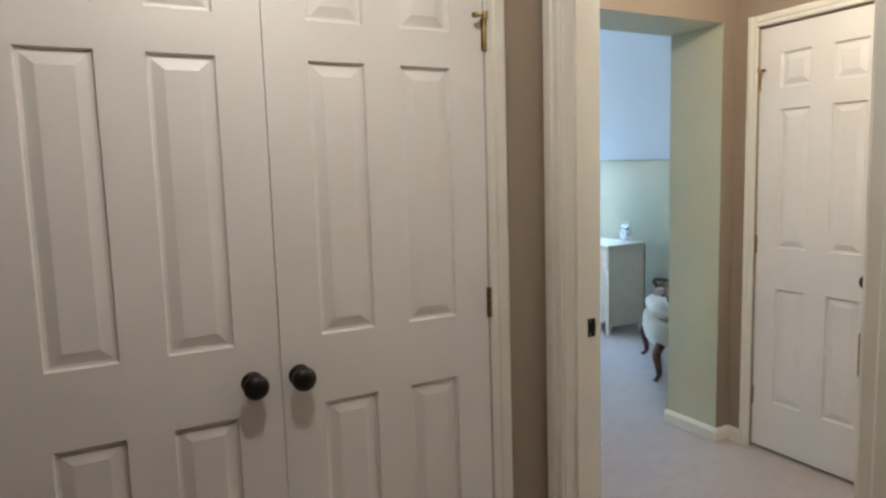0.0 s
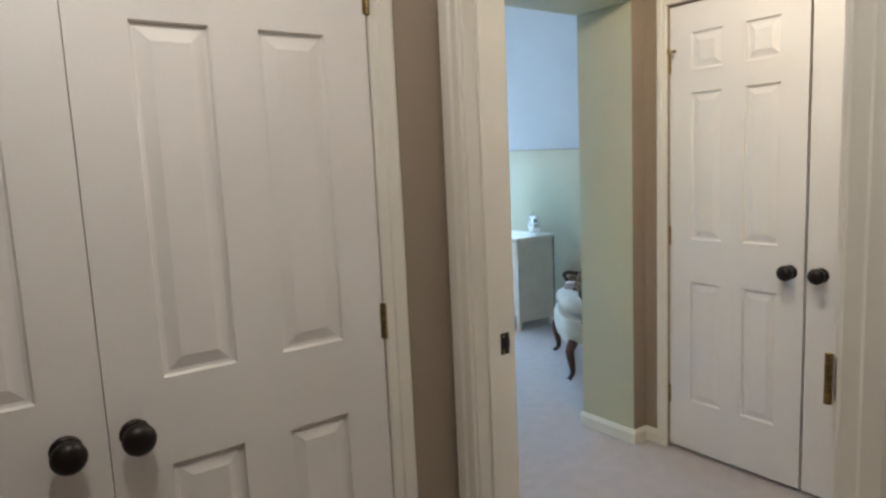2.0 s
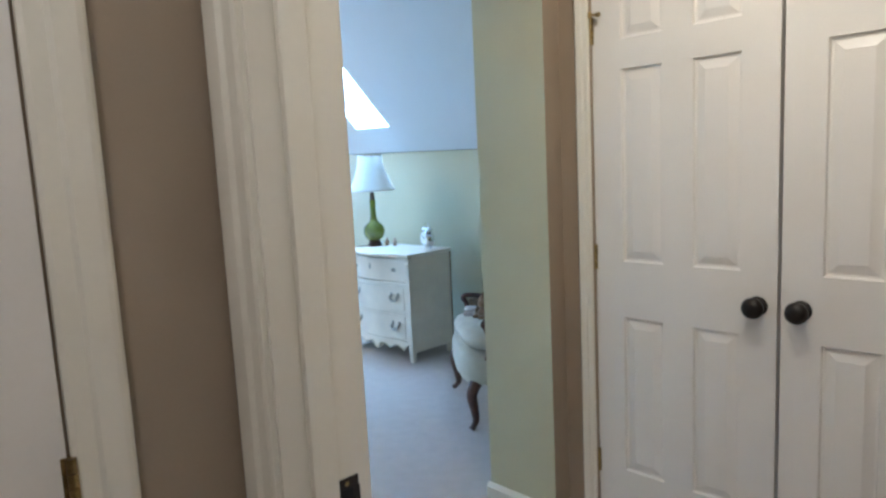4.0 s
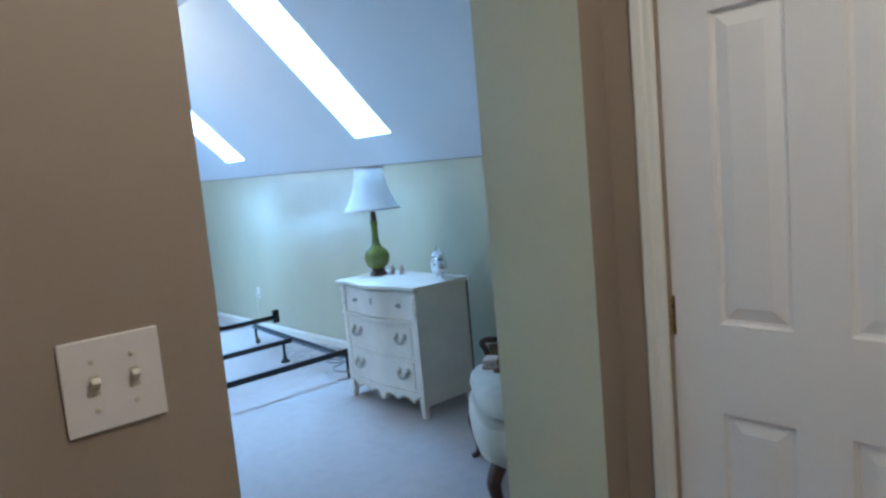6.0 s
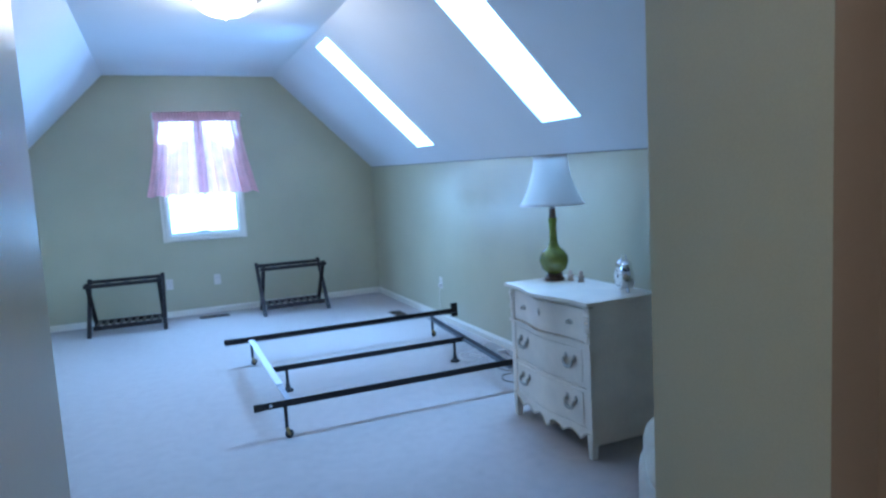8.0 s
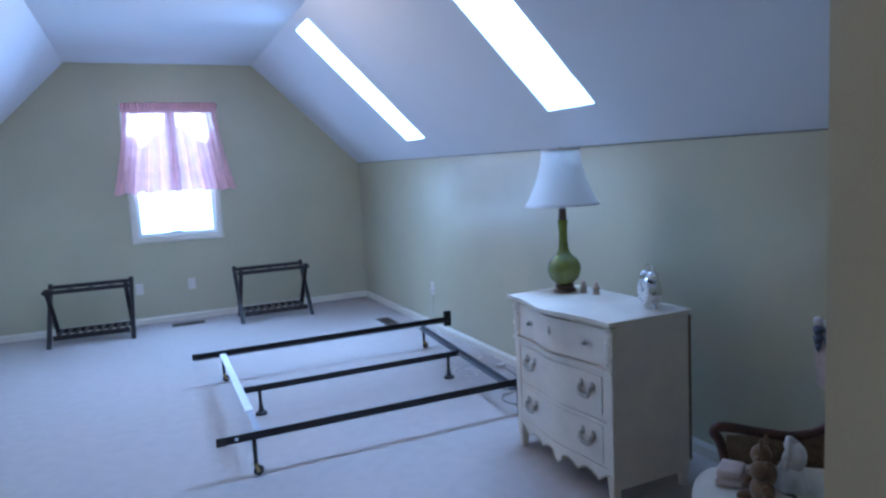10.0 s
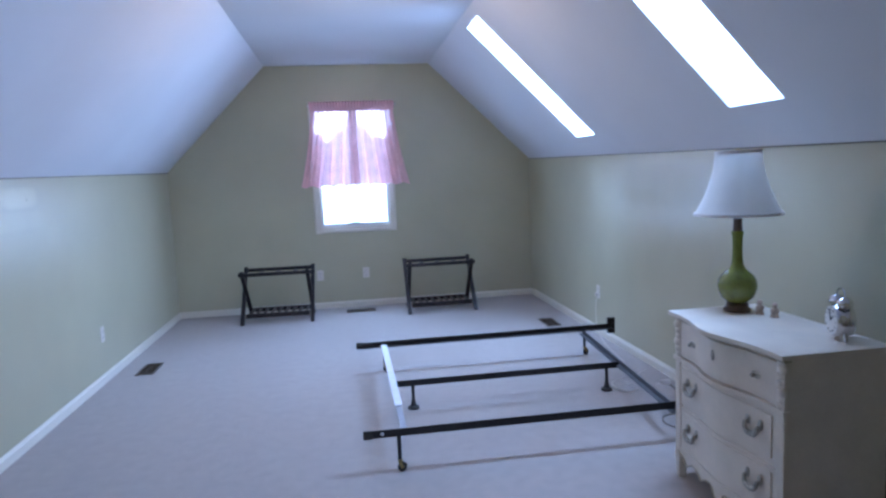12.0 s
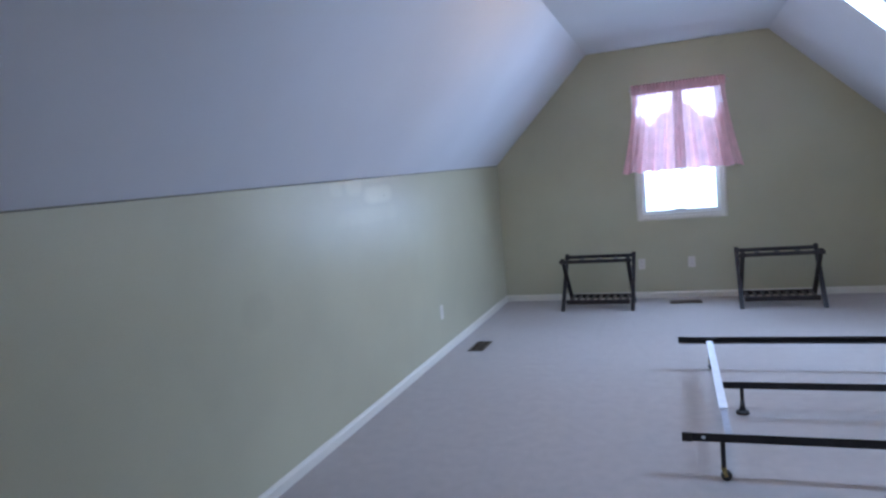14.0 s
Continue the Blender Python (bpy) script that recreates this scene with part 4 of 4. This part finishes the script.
part("apron", bowed(CY0 + 0.020, CY1 - 0.020, 0.0, 0.146, CFX + 0.002, 0.016, 0.022, 80, 0.05, 0.95, scallop), CHEST, ch)
part("apron_edge", sweep(new_bm(), [(CFX + 0.000 - bow(0.05 + 0.9 * i / 80, 0.022), CY0 + 0.020 + (CY1 - CY0 - 0.040) * i / 80, scallop(i / 80) + 0.002) for i in range(81)], 0.004, 6), GILT, ch, "worn gilt apron edge")
for x0, x1 in ((CFX - 0.004, CFX + 0.040), (CBX - 0.040, CBX)):
    for y0, y1 in ((CY0 - 0.003, CY0 + 0.041), (CY1 - 0.041, CY1 + 0.003)):
        bm = new_bm()
        r = bmesh.ops.create_cone(bm, cap_ends=True, segments=4, radius1=0.022, radius2=0.031, depth=0.125, matrix=Matrix.Translation(((x0 + x1) / 2, (y0 + y1) / 2, 0.0625)) @ Matrix.Rotation(radians(45), 4, "Z"))
        bmesh.ops.bevel(bm, geom=bm.edges[:], offset=0.003, segments=2, affect="EDGES")
        part("foot", bm, CHEST, ch)

# ---- on the chest ----
lp = thing("table_lamp", "green glazed gourd lamp with a white bell shade on the chest", "table lamp", (1.365, 1.690, CHZ))
part("plinth", lathe(new_bm(), [(0, 0), (0.054, 0), (0.058, 0.006), (0.055, 0.014), (0.046, 0.022), (0.048, 0.032), (0.042, 0.038), (0, 0.038)], 36), LAMPWOOD, lp, "dark turned wood plinth", smooth=True)
prof = [(0.042, 0.034), (0.064, 0.043), (0.087, 0.062), (0.100, 0.090), (0.104, 0.112), (0.099, 0.136), (0.083, 0.158), (0.060, 0.174), (0.041, 0.188), (0.0315, 0.208), (0.0275, 0.240), (0.0255, 0.280), (0.0265, 0.315), (0.030, 0.336), (0.033, 0.346), (0.030, 0.352), (0.0, 0.353)]
prof = [(r * 0.80, z + 0.004) for r, z in prof]
part("body", lathe(new_bm(), prof, 48), GREEN, lp, smooth=True)
part("collar", lathe(new_bm(), [(0, 0.352), (0.019, 0.352), (0.020, 0.360), (0.018, 0.400), (0.020, 0.408), (0.010, 0.415), (0.008, 0.46), (0, 0.46)], 24), LAMPWOOD, lp, smooth=True)
sh = []
for k in range(13):
    u = k / 12
    sh.append((0.094 + 0.076 * u ** 2.0 + 0.010 * u, 0.702 - 0.272 * u))
shade = part("shade", lathe(new_bm(), sh, 56), SHADE, lp, "white silk bell shade", smooth=True)
part("trim_band", lathe(new_bm(), [(0.0930, 0.692), (0.0965, 0.692), (0.0955, 0.704), (0.0925, 0.704), (0.0930, 0.692)], 56), PALECLOTH, shade, smooth=True)
part("trim_band", lathe(new_bm(), [(0.1780, 0.427), (0.1825, 0.427), (0.1800, 0.439), (0.1760, 0.439), (0.1780, 0.427)], 56), PALECLOTH, shade, smooth=True)
bm = new_bm()
for k in range(3):
    a = k * 2.094
    sweep(bm, [(0, 0, 0.69), (0.092 * math.cos(a), 0.092 * math.sin(a), 0.697)], 0.0018, 6)
part("spider", bm, BRASS, lp)
part("finial", lathe(new_bm(), [(0, 0.69), (0.006, 0.692), (0.008, 0.704), (0.004, 0.712), (0, 0.714)], 14), BRASS, lp, smooth=True)

ck = thing("alarm_clock", "chrome twin-bell alarm clock standing on the chest", "alarm clock", (1.425, 1.150, CHZ), -107)
ck.scale = (1.10, 1.10, 1.10)
part("case", lathe(new_bm(), [(0, 0.028), (0.045, 0.027), (0.052, 0.020), (0.054, 0), (0.052, -0.024), (0.049, -0.028), (0.046, -0.024)], 40, pose(0, 0, 0.064, 90)), CHROME, ck, smooth=True)
part("dial", lathe(new_bm(), [(0, 0.0), (0.047, 0.0), (0.047, 0.002), (0, 0.002)], 40, pose(0, 0, 0.064, 90) @ Matrix.Translation((0, 0, 0.0275))), DIAL, ck, "pale dial with bars for hours")
bm = new_bm()
for k in range(12):
    a = k * math.pi / 6
    beam(bm, (0.034 * math.sin(a), -0.0302, 0.064 + 0.034 * math.cos(a)), (0.042 * math.sin(a), -0.0302, 0.064 + 0.042 * math.cos(a)), 0.0014, 0.0026, up=(0, 1, 0))
beam(bm, (0, -0.031, 0.064), (0.018, -0.031, 0.080), 0.0016, 0.0030, up=(0, 1, 0))
beam(bm, (0, -0.031, 0.064), (-0.010, -0.031, 0.096), 0.0016, 0.0024, up=(0, 1, 0))
part("dial_marks", bm, INK, ck)
for s in (-1, 1):
    part("bell", lathe(new_bm(), [(0.025, 0), (0.0245, 0.010), (0.019, 0.019), (0.009, 0.0245), (0, 0.026)], 28, Matrix.Translation((s * 0.027, 0, 0.120)) @ pose(0, 0, 0, 0, s * 18, 0)), CHROME, ck, smooth=True)
    part("foot", sweep(new_bm(), [(s * 0.030, 0, 0.028), (s * 0.042, 0, 0.004), (s * 0.043, 0, 0.0)], [0.005, 0.006, 0.007], 10), CHROME, ck, smooth=True)
part("handle", sweep(new_bm(), smooth_path([(-0.030, 0, 0.142), (-0.022, 0, 0.162), (0, 0, 0.170), (0.022, 0, 0.162), (0.030, 0, 0.142)], 5), 0.0028, 8), CHROME, ck, smooth=True)
part("hammer", sweep(new_bm(), [(0, 0, 0.116), (0, 0, 0.140), (0, 0, 0.141)], [0.002, 0.002, 0.005], 8), CHROME, ck, smooth=True)

for at, tn in (((1.412, 1.600, CHZ), 10), ((1.430, 1.525, CHZ), -25)):
    bm = new_bm()
    lathe(bm, [(0, 0), (0.017, 0), (0.018, 0.006), (0.013, 0.012), (0.015, 0.024), (0.013, 0.036), (0.007, 0.042), (0, 0.043)], 18)
    ball(bm, (0, -0.001, 0.051), 0.0115, (1, 1, 1.05), 16, 10)
    for s in (-1, 1):
        ball(bm, (s * 0.011, -0.006, 0.030), 0.006, (1, 1, 1.6), 10, 6)
    ob = part("figurine", bm, BISQUE, smooth=True, m=pose(*at, 0, 0, tn))
    tagged(ob, "tiny painted bisque figurine on the chest", "figurine", "figurines on the chest")

# ---- cords ----
cd = thing("power_cord", "thin cord from the outlet down to the carpet", "cord", (0, 0, 0))
part("cord", sweep(new_bm(), smooth_path([(XR - 0.012, 4.372, 0.345), (XR - 0.030, 4.365, 0.25), (XR - 0.035, 4.34, 0.10), (XR - 0.05, 4.20, 0.006), (XR - 0.11, 3.9, 0.005), (XR - 0.16, 3.5, 0.005)], 6), 0.0028, 6), PLASTIC, cd, smooth=True)
part("plug", box(new_bm(), XR - 0.030, 4.361, 0.335, XR - 0.006, 4.385, 0.360, 0.004), PLASTIC, cd)
cd2 = thing("lamp_cord", "dark cord coiled on the carpet behind the chest", "cord", (0, 0, 0))
part("cord", sweep(new_bm(), smooth_path([(1.62, 1.72, 0.006), (1.57, 2.02, 0.006), (1.42, 2.22, 0.006), (1.36, 2.34, 0.006), (1.40, 2.44, 0.007), (1.49, 2.46, 0.010), (1.55, 2.56, 0.006), (1.52, 2.66, 0.006), (1.45, 2.62, 0.012),
                                          (1.47, 2.50, 0.016), (1.58, 2.52, 0.006), (1.66, 2.68, 0.006), (1.70, 2.95, 0.006)], 7), 0.0036, 6), CORD, cd2, smooth=True)
cd3 = thing("extension_cord", "thin white extension cord looped on the carpet", "cord", (0, 0, 0))
part("cord", sweep(new_bm(), smooth_path([(1.70, 3.30, 0.006), (1.56, 3.18, 0.006), (1.40, 3.12, 0.006), (1.34, 3.02, 0.006), (1.38, 2.90, 0.006), (1.47, 2.92, 0.008), (1.44, 3.06, 0.010), (1.52, 2.98, 0.006), (1.66, 2.98, 0.006)], 7), 0.0034, 6), PLASTIC, cd3, smooth=True)
part("socket", box(new_bm(), 1.655, 2.962, 0.0, 1.715, 2.998, 0.026, 0.006), PLASTIC, cd3)

# ---- armchair in the corner ----
ac = thing("armchair", "cream upholstered bergere armchair with a carved walnut frame", "armchair", (0.755, 0.185, 0), 232)
bm = new_bm()
ring_n = 40
rows = []
for z, k in ((0.215, 0.90), (0.225, 0.97), (0.27, 1.0), (0.34, 1.0), (0.37, 0.98), (0.38, 0.94)):
    row = []
    for i in range(ring_n):
        a = 2 * math.pi * i / ring_n
        cx, cy = math.cos(a), math.sin(a)
        sx, sy = abs(cx) ** 0.45 * (1 if cx > 0 else -1), abs(cy) ** 0.45 * (1 if cy > 0 else -1)
        row.append(bm.verts.new((sx * 0.345 * k, 0.275 + sy * 0.295 * k - (0.030 if sy < -0.9 else 0) * (1 - sx * sx), z)))
    rows.append(row)
for p, q in zip(rows, rows[1:]):
    for i in range(ring_n):
        bm.faces.new((p[i], p[(i + 1) % ring_n], q[(i + 1) % ring_n], q[i]))
bm.faces.new(rows[0][::-1])
bm.faces.new(rows[-1])
bmesh.ops.recalc_face_normals(bm, faces=bm.faces[:])
part("seat_frame", bm, LINEN, ac, smooth=True)
bm = new_bm()
rows = []
for j in range(13):
    ph = -math.pi / 2 + math.pi * j / 12
    row = []
    for i in range(48):
        a = 2 * math.pi * i / 48
        cx, cy = math.cos(a), math.sin(a)
        sx, sy = abs(cx) ** 0.5 * (1 if cx > 0 else -1), abs(cy) ** 0.5 * (1 if cy > 0 else -1)
        k = abs(math.cos(ph)) ** 0.42
        lump = 0.012 * noise.noise((cx * 1.4, cy * 1.4, j * 0.3))
        row.append(bm.verts.new((sx * 0.325 * k, 0.255 + sy * 0.285 * k, 0.440 + 0.062 * math.sin(ph) + lump * (ph > 0))))
    rows.append(row)
for p, q in zip(rows, rows[1:]):
    for i in range(48):
        bm.faces.new((p[i], p[(i + 1) % 48], q[(i + 1) % 48], q[i]))
bmesh.ops.remove_doubles(bm, verts=bm.verts[:], dist=0.0005)
bmesh.ops.recalc_face_normals(bm, faces=bm.faces[:])
cush = part("cushion", bm, LINEN, ac, "plump cream seat cushion", smooth=True)
for sx in (-1, 1):
    pts = smooth_path([(sx * 0.325, 0.015, 0.245), (sx * 0.345, -0.012, 0.19), (sx * 0.335, 0.000, 0.11), (sx * 0.322, 0.008, 0.045), (sx * 0.330, -0.010, 0.012), (sx * 0.334, -0.020, 0.0)], 5)
    n = len(pts) - 1
    part("front_leg", sweep(new_bm(), pts, [0.034 - 0.020 * min(1, i / n * 1.35) + (0.006 if i > n - 4 else 0) for i in range(n + 1)], 14), WALNUT, ac, "walnut cabriole leg", smooth=True)
    part("back_leg", sweep(new_bm(), [(sx * 0.27, 0.52, 0.24), (sx * 0.28, 0.56, 0.10), (sx * 0.285, 0.60, 0.0)], [0.026, 0.020, 0.016], 12), WALNUT, ac, smooth=True)
    post = smooth_path([(sx * 0.325, 0.080, 0.36), (sx * 0.335, 0.092, 0.45), (sx * 0.345, 0.080, 0.525), (sx * 0.350, 0.062, 0.556), (sx * 0.348, 0.090, 0.574), (sx * 0.345, 0.20, 0.560), (sx * 0.338, 0.295, 0.558), (sx * 0.322, 0.380, 0.605), (sx * 0.303, 0.445, 0.72), (sx * 0.285, 0.52, 0.88)], 6)
    part("arm_frame", sweep(new_bm(), post, 0.0155, 10), WALNUT, ac, "carved walnut arm", smooth=True)
    bm = new_bm()
    lo, hi = [], []
    for i in range(15):
        u = i / 14
        y = 0.095 + 0.33 * u
        lo.append(bm.verts.new((sx * 0.330, y, 0.36)))
        hi.append(bm.verts.new((sx * (0.338 - 0.022 * u * u), y, 0.553 + 0.07 * max(0, u - 0.68) / 0.32)))
    for i in range(14):
        bm.faces.new((lo[i], lo[i + 1], hi[i + 1], hi[i]))
    bmesh.ops.solidify(bm, geom=bm.faces[:], thickness=0.018)
    part("arm_panel", bm, CANE, ac, "tan woven arm panel", smooth=True)
top = smooth_path([(-0.285, 0.52, 0.88), (-0.24, 0.535, 0.945), (-0.10, 0.545, 0.965), (0, 0.545, 0.985), (0.10, 0.545, 0.965), (0.24, 0.535, 0.945), (0.285, 0.52, 0.88)], 6)
part("crest_rail", sweep(new_bm(), top, 0.019, 12), WALNUT, ac, "carved walnut crest rail", smooth=True)
bm = new_bm()
rows = []
for j in range(9):
    v = j / 8
    rows.append([bm.verts.new((x * (1 - 0.06 * v), 0.435 + 0.095 * v - 0.035 * (1 - (x / 0.30) ** 2) * math.sin(math.pi * v), 0.38 + 0.57 * v)) for x in (-0.30 + 0.6 * i / 16 for i in range(17))])
for p, q in zip(rows, rows[1:]):
    for i in range(16):
        bm.faces.new((p[i], p[i + 1], q[i + 1], q[i]))
bmesh.ops.solidify(bm, geom=bm.faces[:], thickness=-0.05)
part("backrest", bm, LINEN, ac, "cream upholstered back", smooth=True)

# toys on the chair, as plain shapes
CH = ac.matrix_world


def on_chair(name, bm, material, label, category, x, y, z, turn=0):
    ob = part(name, bm, material, smooth=True, m=CH @ pose(x, y, z, 0, 0, turn))
    return tagged(ob, label, category)


bm = new_bm()
ball(bm, (0, 0, 0.075), 0.07, (1.0, 0.85, 1.05))
ball(bm, (0, -0.01, 0.185), 0.055, (1, 0.95, 0.95))
for sx in (-1, 1):
    ball(bm, (sx * 0.038, 0.0, 0.225), 0.024, (1, 0.6, 1.2), 14, 8)
    ball(bm, (sx * 0.055, -0.060, 0.035), 0.034, (0.9, 1.6, 0.8), 14, 8)
    ball(bm, (sx * 0.070, -0.030, 0.105), 0.024, (0.9, 1.4, 1.3), 14, 8)
on_chair("plush_toy", bm, TANPLUSH, "tan plush toy sitting on the armchair", "plush toy", -0.035, 0.13, 0.494, 25).scale = (0.48, 0.48, 0.48)
bm = new_bm()
lathe(bm, [(0, 0), (0.060, 0), (0.066, 0.012), (0.062, 0.04), (0.050, 0.08), (0.034, 0.110), (0, 0.118)], 36, None, lambda a, i: 1 + 0.07 * math.sin(a * 7) * (i < 4))
bonnet = [Vector((0.044 * math.cos(a), 0.006 * math.sin(3 * a), 0.140 + 0.060 * math.sin(a))) for a in (2 * math.pi * i / 30 for i in range(31))]
sweep(bm, bonnet, [0.014 + 0.003 * math.sin(i * 1.7) for i in range(31)], 12)
ball(bm, (0, 0.024, 0.140), 0.046, (1.0, 0.7, 1.2), 20, 12)
n0 = len(bm.faces)
ball(bm, (0, 0.000, 0.138), 0.032, (1.0, 0.8, 1.2), 18, 10)
ball(bm, (-0.030, -0.035, 0.060), 0.022, (1.0, 1.3, 1.9), 14, 8)
bm.faces.ensure_lookup_table()
for f in bm.faces[n0:]:
    f.material_index = 1
on_chair("doll", bm, [PALECLOTH, TANPLUSH], "pale cloth doll with a frilled bonnet on the armchair", "doll", -0.13, 0.22, 0.488, -35).scale = (0.70, 0.70, 0.70)
bm = new_bm()
ball(bm, (0, 0, 0.040), 0.038, (1.1, 0.9, 1.0), 18, 10)
ball(bm, (0, -0.006, 0.092), 0.028, (1, 0.95, 1.0), 18, 10)
for sx in (-1, 1):
    ball(bm, (sx * 0.017, 0.0, 0.122), 0.010, (0.8, 0.6, 2.2), 12, 8)
    ball(bm, (sx * 0.034, -0.030, 0.018), 0.018, (0.9, 1.5, 0.8), 12, 8)
on_chair("plush_toy", bm, TANPLUSH, "small brown plush rabbit leaning on the doll", "plush toy", -0.135, 0.155, 0.490, -30)
bm = new_bm()
box(bm, -0.045, -0.035, 0, 0.045, 0.035, 0.022, 0.008, 3)
box(bm, -0.040, -0.031, 0.0235, 0.043, 0.033, 0.046, 0.008, 3)
on_chair("folded_cloth", bm, ROSECLOTH, "small stack of folded rose cloth on the armchair", "folded cloth", -0.15, 0.075, 0.496, -20)

# hanging on the knee wall
bm = new_bm()
prism(bm, [(-0.062, 0.045), (-0.066, 0.0), (-0.056, -0.070), (-0.050, -0.132), (-0.030, -0.146), (0.030, -0.146), (0.050, -0.132), (0.056, -0.070), (0.066, 0.0), (0.062, 0.045)], "y", -0.022, -0.001)
wh = thing("wall_hanging", "pale rose cloth hanging with three blue tassels and white rosettes", "wall hanging", (XR, 0.580, 0.645), -90)
part("cloth_panel", bm, ROSECLOTH, wh)
for k in (-1, 0, 1):
    x = k * 0.043
    part("tassel", lathe(new_bm(), [(0, -0.010), (0.007, 0.005), (0.014, 0.030), (0.018, 0.052), (0.012, 0.064), (0.017, 0.074), (0.019, 0.088), (0.010, 0.098), (0, 0.100)], 18, pose(x, -0.026, 0, 0, 0, 0)), BLUEWARE, wh, "dark blue printed tassel", smooth=True)
    part("rosette", ball(new_bm(), (x, -0.024, 0.112), 0.021, (1.0, 0.8, 0.9)), PALECLOTH, wh, "white rosette", smooth=True)

# thin dark strips stand for the shaded gap where slope and knee wall meet
LINE = mat("joint_gap_shade", (0.20, 0.19, 0.155), 0.7, vary=0.15, scale=4, bump=0.1)
for nm, x, sgn in (("trim_joint_shade_right", XR, -1), ("trim_joint_shade_left", XL, 1)):
    bm = new_bm()
    x0, x1 = sorted((x, x + sgn * 0.004))
    prism(bm, [(YE, KNEE - 0.007 + sag(YE)), (YG, KNEE - 0.007), (YG, KNEE - 0.001), (YE, KNEE - 0.001 + sag(YE))], "x", x0, x1)
    structure(nm, bm, LINE, "thin dark strip standing for the shaded gap under the slope", "trim")
